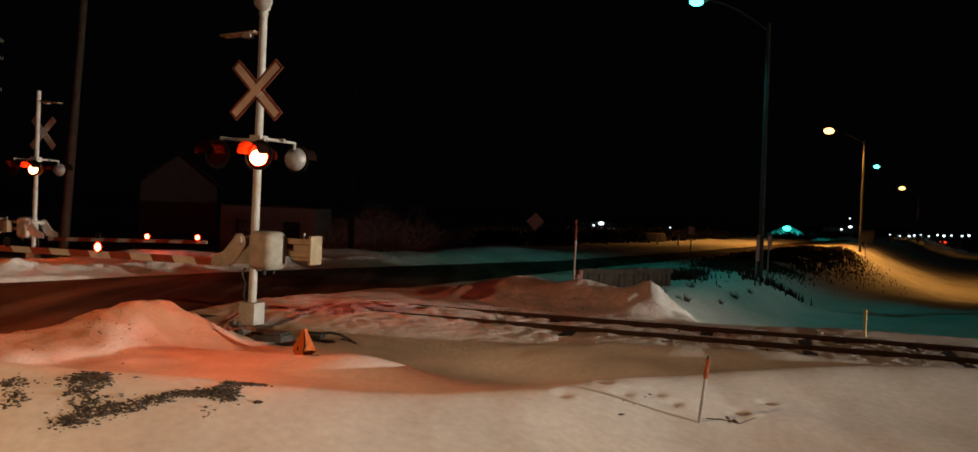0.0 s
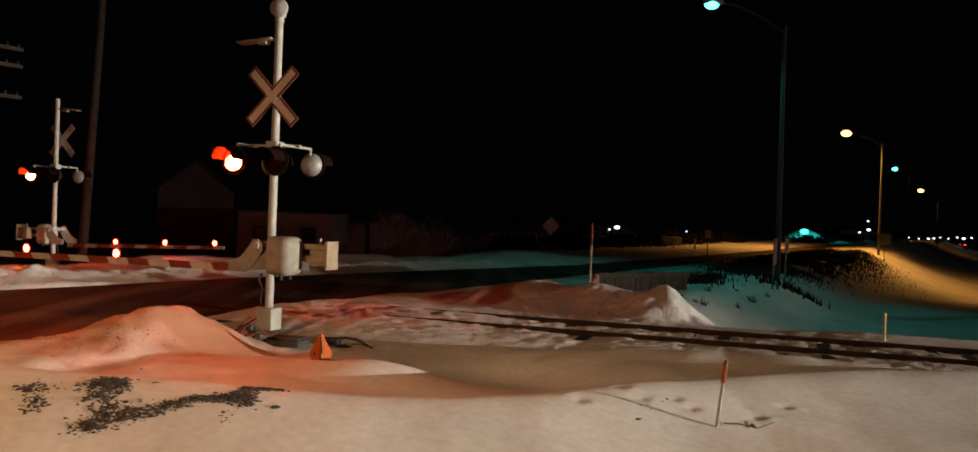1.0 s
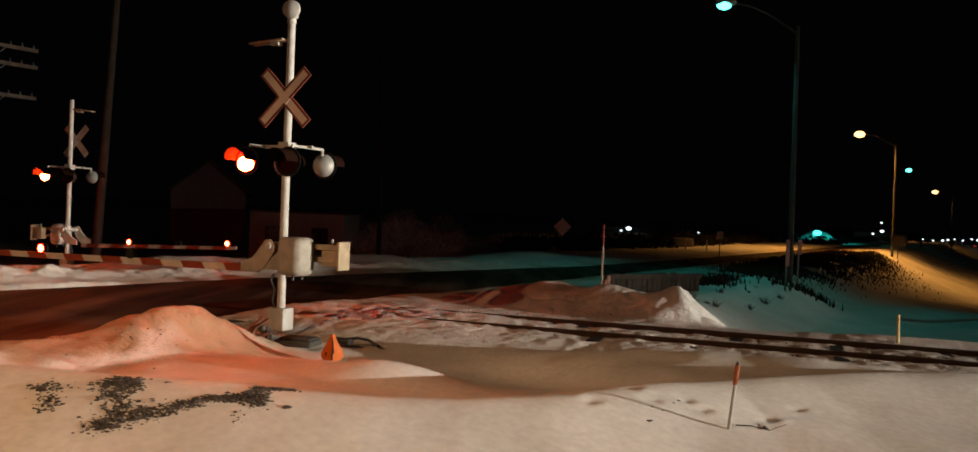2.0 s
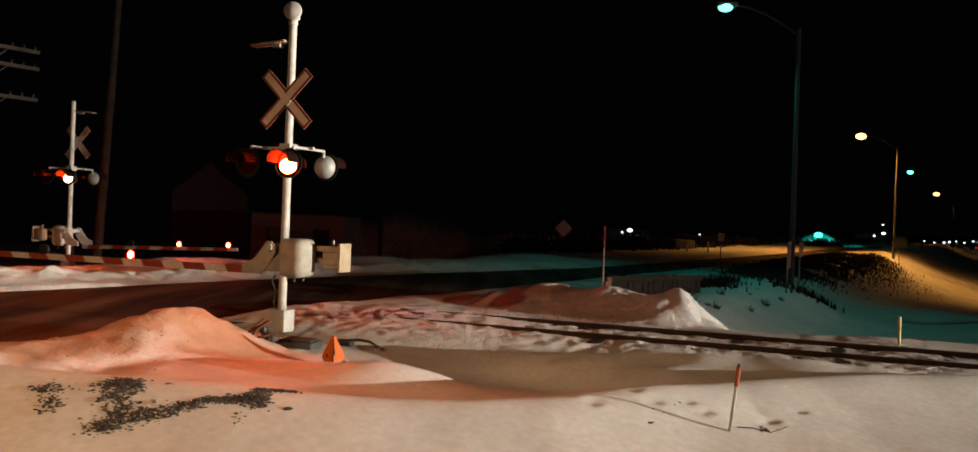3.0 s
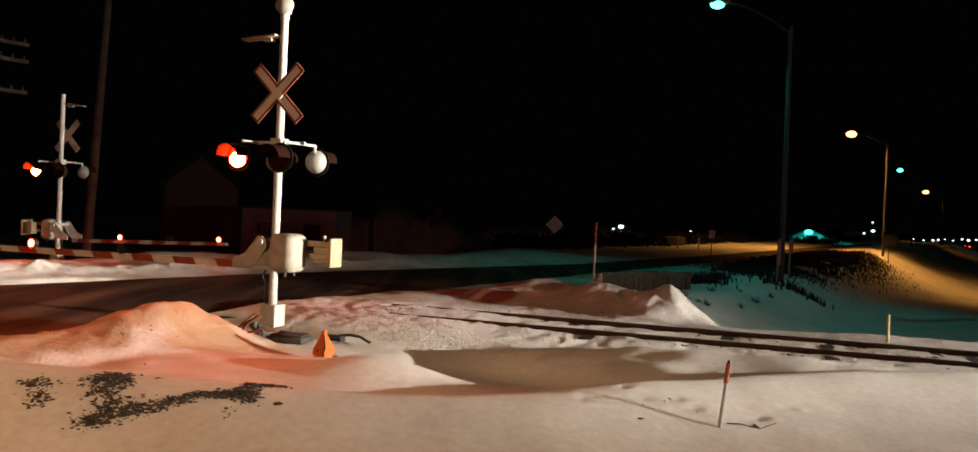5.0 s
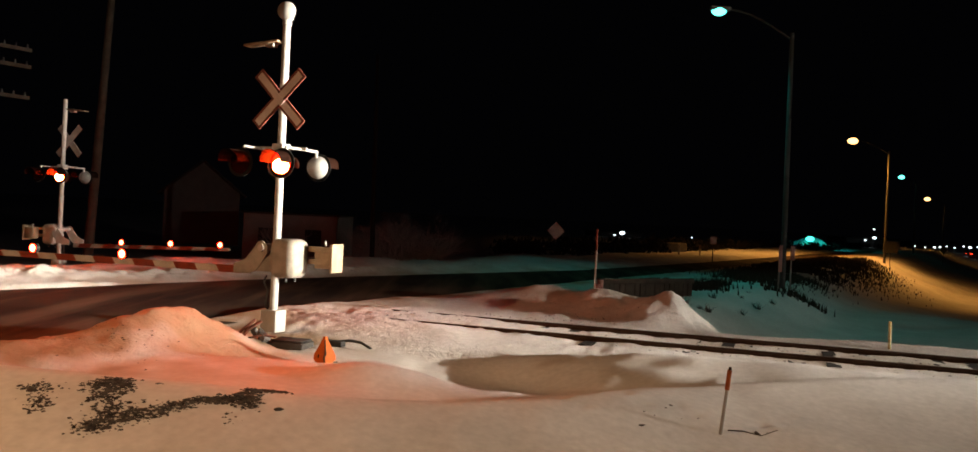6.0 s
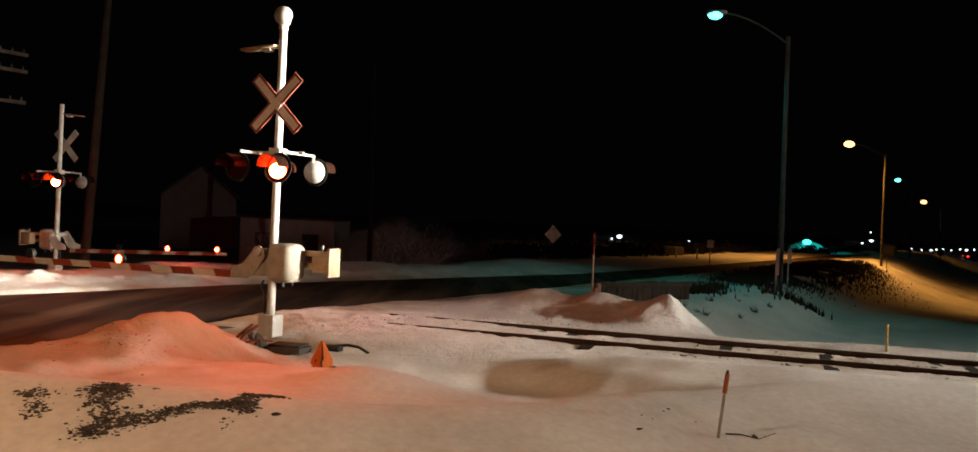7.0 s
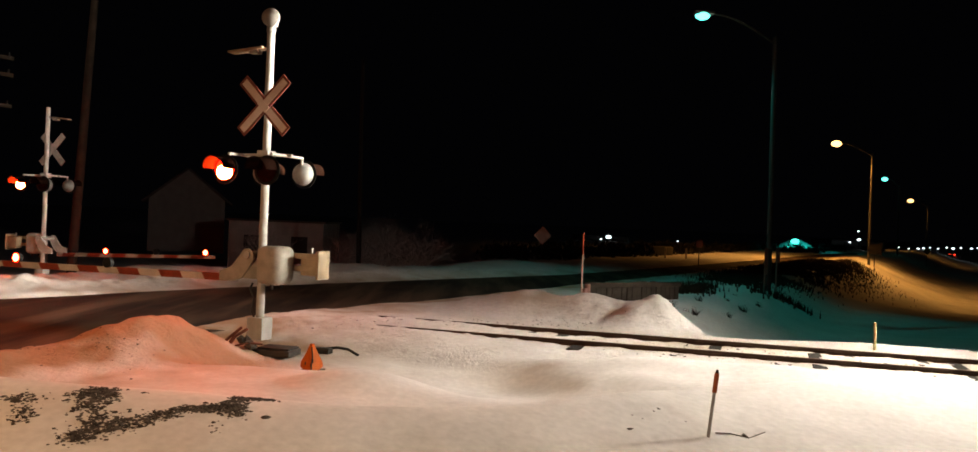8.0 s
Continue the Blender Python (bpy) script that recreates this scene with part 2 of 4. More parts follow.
    z = z + np.maximum(step(x, 2.2, 3.2) * step(m, -8.0, -6.0), step(x + 0.8 * (m + 3.6), 0.2, 2.4) * step(m, -5.6, -3.6)) * step(-m, 1.8, 2.9) * step(-d, -0.3, 0.4) * np.clip(-0.01 + 0.03 * ripple(x, y, 0.6, 53) + 0.06 * step(x, 2.0, 4.0) - z, 0, 1)
    z = z + step(-x, 0.7, 1.9) * step(x, -5.0, -3.8) * step(y, 8.6, 9.6) * step(-y, -12.4, -11.2) * np.clip(0.03 - z, 0, 1)
    z = z + 0.13 * np.exp(-((m - 1.9) / 0.35) ** 2) * step(s, 2.0, 4.5)
    z = z + 0.10 * np.exp(-((m + 2.75) / 0.6) ** 2) * step(s, -0.8, 1.2) * (1 - step(s, 3.0, 5.5)) * (1 + 0.25 * ripple(x, y, 0.5, 51))
    # footprints
    for fx, fy in ((1.55, 9.45), (1.72, 9.2), (2.1, 9.38), (2.24, 9.22), (1.05, 8.85), (0.85, 9.05), (2.95, 9.3), (3.4, 9.75)):
        z = z - hill(x, y, fx, fy, 0.10, 0.07, 30, 0.02) + hill(x, y, fx + 0.12, fy - 0.05, 0.08, 0.06, 30, 0.014)
    # the track bed
    bed = np.exp(-(m / 1.65) ** 4)
    z = z * (1 - bed) + bed * (-0.055 + 0.10 * step(-s, 0.5, 4.6) + 0.010 * ripple(x, y, 0.3, 8) + 0.010 * ripple(x, y, 0.12, 9))
    # low field between track and road, with the road's embankment
    field = step(m, 1.85, 3.0) * step(s + 0.2 * np.clip(m - 3, 0, 6), 0.6, 3.4) * step(near - 1.9 * step(m, 6, 11), 2.8, 7.0)
    deep = 1.0 + 1.5 * step(y, 30, 60) * step(near, 6, 14)
    z = z - field * (deep + 0.12 * ripple(x, y, 3.0, 10) + 0.03 * ripple(x, y, 0.8, 21))
    slope = step(m, 3.0, 5.0) * step(s, 2, 5) * step(near, 0.5, 2) * (1 - step(near, 4.5, 7.5))
    z = z + slope * (0.10 + 0.16 * ripple(x, y, 1.2, 11) + 0.05 * ripple(x, y, 0.4, 22))
    # bank under the second street lamp
    z = z + hill(x, y, 36, 74, 8.0, 3.0, 60, 0.3)
    z = z + hill(x, y, 10.3, 30.6, 2.0, 1.5, 60, 0.50)
    # far roadside
    off = step(far, 0.0, 1.2)
    z = z + off * (0.10 + 0.05 * ripple(x, y, 1.5, 12) + 0.035 * ripple(x, y, 0.6, 13) + 0.02 * ripple(x, y, 0.3, 19)) * (1 - step(far, 60, 200))
    z = z + hill(x, y, 1.6, 40.5, 3.2, 1.6, 50, 0.22) + hill(x, y, -5.2, 32.2, 4.0, 1.4, 45, 0.22) + hill(x, y, -9.0, 27.0, 2.0, 0.9, 30, 0.28)
    ridge = np.exp(-((far - 1.3) / 0.7) ** 2) * (1 - step(y, 32, 40)) * step(y, 14, 18)
    z = z + ridge * (0.10 + 0.10 * ripple(x, y, 0.8, 81) + 0.10 * np.abs(ripple(x, y, 0.35, 82)) + 0.05 * ripple(x, y, 0.16, 83))
    z = z - 1.3 * step(far, 5.0, 12.0) * step(-x, -2.0, 4.0) * (1 - step(y, 70, 120))
    # loose crumbs of snow by the road and track
    loose = step(-np.abs(near - 1.0), -1.6, -0.3) + 0.45 * step(-np.abs(m), -3.2, -1.4) * (1 - bank) + step(-np.abs(far - 2.0), -3.0, -0.5)
    z = z + np.clip(loose, 0, 1) * rough * 0.8
    churn = step(-np.abs(m + 0.2), -3.2, -1.2) * step(-np.abs(s + 3.5), -6.5, -3.0)
    z = z + churn * (0.010 * ripple(x, y, 0.17, 31) + 0.008 * ripple(x, y, 0.09, 32) + 0.012 * np.clip(ripple(x, y, 0.3, 33) - 0.35, 0, 1))
    z = z + 0.012 * (1 - 0.8 * bank) * ripple(x, y, 0.9, 14) + step(np.hypot(x, y), 60, 300) * 0.5 * ripple(x, y, 60, 15)
    # the cleared road
    road = step(-near, 0.05, 0.5) * step(-far, 0.05, 0.6)
    return z * (1 - road) - 0.16 * road


def spread(lo, mid0, mid1, hi, fine, growth=1.06):
    out, st = list(np.arange(mid0, mid1, fine)), fine
    v = mid1
    while v < hi:
        out.append(v)
        st *= growth
        v += st
    out.append(hi)
    st, v = fine, mid0
    while v > lo:
        st *= growth
        v -= st
        out.insert(0, max(v, lo))
    return np.unique(np.array(out))


def sheet(name, xs, ys, zs, material):
    nx, ny = len(xs), len(ys)
    gx, gy = np.meshgrid(xs, ys)
    co = np.stack([gx, gy, zs], -1).reshape(-1, 3)
    i = np.arange((ny - 1) * nx).reshape(ny - 1, nx)[:, :-1].ravel()
    me = bpy.data.meshes.new(name)
    me.from_pydata(co.tolist(), [], np.stack([i, i + 1, i + nx + 1, i + nx], -1).tolist())
    me.polygons.foreach_set("use_smooth", [True] * len(me.polygons))
    me.materials.append(material)
    return new(name, me)


xs = spread(-900, -17.0, 9.5, 900, 0.055)
ys = spread(-300, 6.0, 30.0, 1500, 0.055)
gx, gy = np.meshgrid(xs, ys)
ground = sheet("ground", xs, ys, land(gx, gy), SNOW)
off = gx - along(NEAR_EDGE, gy)
# the 1.6 hill paints the roadside heap's dimmer orange light over its dirt
grime_and_shade = (hill(gx, gy, 1.9, 20.9, 2.2, 0.9, -10, 0.7) + hill(gx, gy, -4.0, 14.4, 0.9, 0.7, 30, 1.2) + hill(gx, gy, 1.15, 13.2, 0.35, 0.16, -10, 0.8) + hill(gx, gy, -4.8, 12.2, 3.6, 2.1, 60, 1.6) + 0.8 * step(-np.abs(off), -2.2, -0.2)
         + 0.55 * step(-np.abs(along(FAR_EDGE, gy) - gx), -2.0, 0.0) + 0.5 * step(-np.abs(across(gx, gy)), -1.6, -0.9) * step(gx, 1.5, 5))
grime_and_shade = np.clip(grime_and_shade * (0.75 + 0.5 * ripple(gx, gy, 1.1, 41) + 0.45 * ripple(gx, gy, 0.35, 42)), 0, 1)
ground.data.attributes.new("grime_and_shade", 'FLOAT', 'POINT').data.foreach_set("value", grime_and_shade.ravel().astype(np.float32))
far_off = along(FAR_EDGE, gy) - gx
across_m = across(gx, gy)
churned = (step(-np.abs(across_m + 0.1), -3.4, -2.0) + hill(gx, gy, 2.8, 20.0, 3.4, 1.5, -10, 1.0) + step(-np.abs(off - 1.5), -3.0, -1.0) * step(-gy, -22, -14)
           + step(-np.abs(far_off - 2.5), -3.0, -1.5) + 0.75 * hill(gx, gy, -4.6, 12.2, 3.0, 1.6, 60, 1.0))
churned = np.clip(churned, 0, 1) * (0.65 + 0.35 * ripple(gx, gy, 0.9, 71))
ground.data.attributes.new("churn", 'FLOAT', 'POINT').data.foreach_set("value", churned.ravel().astype(np.float32))
tagged(ground, "trodden and ploughed night snow with heaps", "ground", kind="structure")

road_y = np.unique(np.concatenate([np.arange(-25, 60, 1.0), np.arange(60, 790, 10.0)]))
left, right = along(FAR_EDGE, road_y) - 0.6, along(NEAR_EDGE, road_y) + 0.6
rows = [[(a + (b - a) * k / 6, y, -0.075 + 0.05 * (1 - (k / 3 - 1) ** 2)) for k in range(7)] for a, b, y in zip(left, right, road_y)]
me = bpy.data.meshes.new("road")
me.from_pydata([p for r in rows for p in r], [], [(j * 7 + k, j * 7 + k + 1, j * 7 + k + 8, j * 7 + k + 7) for j in range(len(rows) - 1) for k in range(6)])
me.materials.append(ASPHALT)
tagged(new("road", me), "dark wet asphalt road with snowy edges", "road", kind="structure")


def ground_z(x, y):
    return float(land(np.array([x]), np.array([y]))[0])


# ---------------------------------------------------------------- the railway track
def rail(offset, label):
    half = [(0.07, -0.16), (0.07, -0.135), (0.014, -0.12), (0.014, -0.045), (0.037, -0.035), (0.037, -0.004), (0.03, 0.0)]
    ring = half + [(-a, b) for a, b in half[::-1]]
    bm = bmesh.new()
    ends = [[bm.verts.new((x, offset + a, b)) for a, b in ring] for x in (-5.2, 160.0)]
    for k in range(len(ring)):
        n = (k + 1) % len(ring)
        bm.faces.new((ends[0][k], ends[0][n], ends[1][n], ends[1][k]))
    bm.faces.new(ends[0][::-1]), bm.faces.new(ends[1])
    ob = single("rail", bm, RUST, (*TRACK0, 0.03), label, "rail", "rails of the track", rz=TURN)
    return ob


rail(-0.72, "rusty steel rail half sunk in snow")
rail(0.72, "rusty steel rail half sunk in snow")

def sleepers():
    """Timber ties that show between the rails where the snow is thin."""
    rng = random.Random(14)
    for k in range(44):
        a = -1.5 + 0.56 * k + rng.uniform(-0.03, 0.03)
        bm = bmesh.new()
        box(bm, (0, 0, -0.07), (0.23, 2.5, 0.14))
        soften(bm, 0.012, 1)
        single("railway_sleeper", bm, DARKWOOD, (TRACK0[0] + a * U[0], TRACK0[1] + a * U[1], -0.058 + rng.uniform(-0.008, 0.008)),
               "tarred wooden railway sleeper sunk in snow", "railway sleeper", "sleepers of the track", rz=TURN + rng.uniform(-1, 1))


sleepers()

# ---------------------------------------------------------------- crossing signals
FLASH = []     # (glowing part, side): side 0 lights first


def face(bm, y, r0, r1, f, seg=28):
    """A flat ring (or disc, r0 = 0) across the y axis that faces f."""
    ring = [[bm.verts.new((r * math.cos(2 * math.pi * k / seg), y, r * math.sin(2 * math.pi * k / seg))) for k in range(seg)] for r in ((r0, r1) if r0 else (r1,))]
    if not r0:
        bm.faces.new(ring[0] if f < 0 else ring[0][::-1])
        return
    for k in range(seg):
        q = (ring[0][k], ring[1][k], ring[1][(k + 1) % seg], ring[0][(k + 1) % seg])
        bm.faces.new(q if f < 0 else q[::-1])


def flasher(parent, x, y, z, facing, side):
    """One flashing lamp on the cross arm: facing -1 to the front, 1 to the back."""
    f = facing
    bm = bmesh.new()
    tube(bm, (x, y, z), (x, y + 0.012 * f, z), 0.235, seg=28)
    lamp = part("flasher", bm, SOOT, parent, "black round backing disc of a flashing lamp")
    bm = bmesh.new()
    bmesh.ops.create_uvsphere(bm, u_segments=20, v_segments=10, radius=0.19, matrix=Matrix.Translation((x, y, z)) @ Matrix.Diagonal((1, 0.95, 1, 1)))
    bmesh.ops.delete(bm, geom=[v for v in bm.verts if (v.co.y - y) * f > 0.001], context='VERTS')
    part("housing", bm, STEEL, lamp, "grey rounded lamp housing")
    bm = bmesh.new()
    arc = [math.radians(a) for a in range(0, 181, 10)]
    for r, rev in ((0.186, 0), (0.193, 1)):
        prev = None
        for a in arc:
            depth = 0.30 + 0.06 * max(0.0, math.sin(a))
            p = [bm.verts.new((x + r * math.cos(a), y + 0.012 * f, z + r * math.sin(a))), bm.verts.new((x + r * math.cos(a), y + (0.012 + depth) * f, z + r * math.sin(a)))]
            if prev:
                bm.faces.new((prev[0], prev[1], p[1], p[0]))
            prev = p
    part("hood", bm, HOOD, lamp, "black half-round lamp hood")
    bm = bmesh.new()
    tube(bm, (x, y + 0.012 * f, z), (x, y + 0.022 * f, z), 0.183, seg=28)
    part("lens", bm, DARKLENS, lamp, "dark red glass lens")
    # core widened and set low, red rim round it: bloom put into shape
    bm = bmesh.new()
    face(bm, 0.029 * f, 0.0, 0.12, f)
    bmesh.ops.scale(bm, verts=bm.verts[:], vec=(1.25, 1, 0.95))
    bmesh.ops.translate(bm, verts=bm.verts[:], vec=(0, 0, -0.045))
    lit = part("lit_lens", bm, LAMP_RED if (f < 0) == (parent.location.x > -8) else LAMP_BACK, parent, "glowing red lens")
    bm = bmesh.new()
    face(bm, 0.026 * f, 0.08, 0.168, f)
    part("lit_rim", bm, LAMP_RIM if f < 0 else ARM_RIM, lit, "red glowing rim drawn in place of a halo")
    FLASH.append((lit, side, (x, y, z), f))


def gate_arm(parent, x0, z0, direction, length, droop, lamps, y=-0.30):
    """A striped arm along the local x axis; lamps: (distance, side or None for steady)."""
    n = int(length / 0.44)
    bm = bmesh.new()
    vs = box(bm, (length / 2, 0, 0), (length, 0.045, 0.115))
    for v in vs:
        if v.co.x > length * 0.5:
            v.co.z *= 0.8
    m = Matrix.Translation((x0, y, z0)) @ pose(0, 0, 0, 0, droop, 0 if direction > 0 else 180)
    bm.transform(m)
    arm = part("gate_arm", bm, ARMWHITE, parent, "white gate arm with red reflective stripes")
    for k in range(n):
        if k % 2:
            continue
        bm = bmesh.new()
        c = 0.44 * (k + 0.5) + 0.21
        h = 0.119 * (1 - 0.2 * c / length)
        vs = box(bm, (c, 0, 0), (0.44, 0.050, h))
        for v in vs:
            v.co.x += 0.035 * (1 if v.co.z > 0 else -1)
        bm.transform(m)
        part("stripe", bm, REDPAINT, arm, "red stripe")
    for d, side in lamps:
        bm = bmesh.new()
        tube(bm, (d, -0.04, 0.125), (d, 0.04, 0.125), 0.09, seg=16)
        tube(bm, (d, 0, 0.05), (d, 0, 0.08), 0.02, seg=8)
        bm.transform(m)
        part("arm_lamp", bm, BLACK, arm, "small round gate arm lamp")
        for f in (-1, 1):
            bm = bmesh.new()
            face(bm, 0.046 * f, 0, 0.066, f, 16)
            lit = part("lit_arm_lamp", bm, LAMP_ARM, parent, "glowing red arm lamp")
            # red ring drawn round the core as its halo
            bm = bmesh.new()
            face(bm, 0.046 * f, 0.066, 0.08, f, 16)
            part("lit_rim", bm, ARM_RIM, lit, "red glowing rim drawn in place of a halo")
            if side is None:
                lit.matrix_basis = Matrix.Translation(m @ Vector((d, 0, 0.125)))
            else:
                FLASH.append((lit, side, tuple(m @ Vector((d, 0, 0.125))), f))


def crossing_signal(at, label, side, board, bell, arm, turn):
    # the far signal's missing light is put into its paint
    paint, housing = (SILVER, HOUSING) if bell else (SILVER_LIT, SILVER_LIT)
    s = thing("crossing_signal", at, label, "crossing signal", "signals of the crossing", rz=turn)
    bm = bmesh.new()
    box(bm, (0, 0, 0.12), (0.30, 0.30, 0.36))
    soften(bm, 0.02)
    part("base", bm, paint, s, "grey metal base box")
    bm = bmesh.new()
    tube(bm, (0, 0, 0.2), (0, 0, 4.95), 0.066, 0.062, 20)
    part("mast", bm, paint, s, "silver painted steel mast")
    if bell:
        bm = bmesh.new()
        tube(bm, (0, 0, 4.93), (0, 0, 5.06), 0.08, 0.07)
        box(bm, (0.0, 0.03, 5.13), (0.12, 0.16, 0.2))
        soften(bm, 0.02)
        bl = part("bell", bm, paint, s, "silver crossing bell")
        bm = bmesh.new()
        tube(bm, (0.03, -0.06, 5.15), (0.04, -0.10, 5.15), 0.15, 0.145, 28)
        tube(bm, (0.04, -0.10, 5.15), (0.05, -0.14, 5.15), 0.145, 0.06, 28)
        part("gong", bm, paint, bl, "round gong")
    # flat board near the top
    bm = bmesh.new()
    box(bm, (0.40 * board, -0.05, 4.62), (0.66, 0.20, 0.035), m=pose(0, 0, 4.67, 0, 5 * board, 0) @ pose(0, 0, -4.62))
    soften(bm, 0.008)
    bd = part("bracket_board", bm, WOODY if board < 0 else paint, s, "flat board on a bracket")
    bm = bmesh.new()
    tube(bm, (0, 0, 4.66), (0.3 * board, -0.05, 4.65), 0.025)
    box(bm, (0.25 * board, -0.05, 4.60), (0.16, 0.12, 0.05))
    part("bracket", bm, paint, bd)
    # crossbuck, on the far signal set off to one side and turned
    hang = pose(0, 0, 0) if bell else pose(-0.08, -0.02, 0, 0, 0, -5)
    for a in (45, -45):
        bm = bmesh.new()
        box(bm, (0, 0, 0), (1.2, 0.02, 0.20))
        yy = -0.10 if a > 0 else -0.123
        bm.transform(hang @ pose(0, yy, 3.72, 0, a, 0))
        blade = part("crossbuck_blade", bm, BORDER, s, "white crossbuck blade with red border")
        bm = bmesh.new()
        box(bm, (0, -0.012, 0), (1.12, 0.006, 0.118))
        bm.transform(hang @ pose(0, yy, 3.72, 0, a, 0))
        part("white_panel", bm, PANEL, blade, "white reflective panel")
        bm = bmesh.new()
        box(bm, (0, 0.012, 0), (1.19, 0.006, 0.19))
        bm.transform(hang @ pose(0, yy, 3.72, 0, a, 0))
        part("back_panel", bm, paint, blade, "bare metal back")
    bm = bmesh.new()
    box(bm, (0, -0.016, 0), (0.22, 0.006, 0.118))
    bm.transform(hang @ pose(0, -0.123, 3.72, 0, 45, 0))
    part("centre_panel", bm, PANEL, blade, "white reflective panel")
    # cross arm and flashing lamps
    bm = bmesh.new()
    tube(bm, (-0.50, -0.02, 2.93), (0.50, -0.02, 2.93), 0.024)
    box(bm, (0, 0, 2.93), (0.20, 0.22, 0.14))
    for sx in (-0.4, 0.4):
        tube(bm, (sx, -0.44, 2.92), (sx, 0.44, 2.92), 0.022)
        for sy in (-0.43, 0.43):
            tube(bm, (sx, sy, 2.93), (sx, sy, 2.80), 0.024)
    part("cross_arm", bm, paint, s, "silver lamp cross arm with junction box")
    for sx, sd in ((-0.39, 0), (0.39, 1)):
        flasher(s, sx, -0.52, 2.66, -1, sd if side > 0 else 1 - sd)
        flasher(s, sx, 0.52, 2.66, 1, sd if side > 0 else 1 - sd)
    # gate mechanism
    g = arm["dir"]
    bm = bmesh.new()
    box(bm, (-0.31 * g, -0.08, arm["z"] + 0.16), (0.46, 0.52, 0.62))
    soften(bm, 0.13, 5)
    mech = part("gate_mechanism", bm, housing, s, "rounded grey gate mechanism housing")
    for yy in (-0.2, 0.05):
        bm = bmesh.new()
        tube(bm, (-0.34 * g, yy, arm["z"] - 0.22), (-0.34 * g, yy, arm["z"] - 0.12), 0.03, seg=10)
        part("housing_foot", bm, BLACK, mech)
    for yy in (-0.38, 0.20):
        bm = bmesh.new()
        ring = [bm.verts.new((a, yy, b)) for a, b in [(0.14 * g, arm["z"] + 0.33), (0.09 * g, arm["z"] + 0.41), (0.0, arm["z"] + 0.42), (-0.08 * g, arm["z"] + 0.36), (-0.09 * g, arm["z"] + 0.24),
                (0.02 * g, arm["z"] + 0.06), (0.12 * g, arm["z"] - 0.06), (0.26 * g, arm["z"] - 0.11), (0.54 * g, arm["z"] - 0.11), (0.54 * g, arm["z"] + 0.04), (0.44 * g, arm["z"] + 0.07), (0.32 * g, arm["z"] + 0.12)]]
        bm.faces.new(ring)
        r = bmesh.ops.extrude_face_region(bm, geom=bm.faces[:])
        for v in r["geom"]:
            if isinstance(v, bmesh.types.BMVert):
                v.co.y += 0.03
        bmesh.ops.recalc_face_normals(bm, faces=bm.faces[:])
        part("arm_support", bm, housing, s, "grey gate arm support plate")
    bm = bmesh.new()
    tube(bm, (0.02 * g, -0.41, arm["z"] + 0.32), (0.02 * g, 0.26, arm["z"] + 0.32), 0.06, seg=16)
    part("pivot_shaft", bm, paint, s)
    bm = bmesh.new()
    box(bm, (-0.80 * g, 0.26, arm["z"] + 0.18), (0.34, 0.22, 0.34))
    soften(bm, 0.02)
    weight = part("counterweight", bm, TAN, s, "tan stacked counterweight")
    for b in (0.06, 0.26):
        bm = bmesh.new()
        box(bm, (-0.52 * g, 0.135, arm["z"] + b + 0.06), (0.88, 0.025, 0.09))
        soften(bm, 0.006, 1)
        part("strap", bm, TAN, weight, "flat steel strap")
    bm = bmesh.new()
    box(bm, (-1.00 * g, 0.22, arm["z"] + 0.19), (0.05, 0.34, 0.46))
    soften(bm, 0.01)
    part("end_plate", bm, TAN, weight, "tan end plate")
    bm = bmesh.new()
    tube(bm, (-0.80 * g, 0.2, arm["z"] + 0.35), (-0.80 * g, 0.2, arm["z"] + 0.46), 0.02, seg=8)
    part("lifting_bolt", bm, STEEL, weight)
    gate_arm(s, 0.25 * g, arm["z"] - arm["sink"], g, arm["length"], arm["droop"], arm["lamps"])
    bm = bmesh.new()
    pts = [(-0.12, -0.06, arm["z"] - 0.15), (-0.16, -0.08, 0.75), (-0.09, -0.06, 0.6), (-0.12, -0.07, 0.4), (-0.08, -0.05, 0.3)]
    for p, q in zip(pts, pts[1:]):
        tube(bm, p, q, 0.016, seg=8)
    part("conduit", bm, DARKPOLE, s, "loose black cable conduit")
    return s


WOODY = mat("tan_board", (0.35, 0.25, 0.17), 0.7, 0, 5, 0.3, 0.2)
TAN = mat("tan_paint", (0.38, 0.30, 0.20), 0.6, 0, 5, 0.3, 0.1)
crossing_signal((-3.38, 14.7, 0.0), "silver crossing signal with crossbuck, red lamps and lowered gate", 1, -1, True,
                {"dir": -1, "sink": 0.06, "z": 1.0, "length": 8.8, "droop": 0.6, "lamps": ((2.65, 1), (4.72, 0), (8.6, None))}, -22)
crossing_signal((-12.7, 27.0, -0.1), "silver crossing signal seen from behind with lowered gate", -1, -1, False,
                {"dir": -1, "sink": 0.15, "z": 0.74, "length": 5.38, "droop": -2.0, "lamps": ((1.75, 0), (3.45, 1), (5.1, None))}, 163)


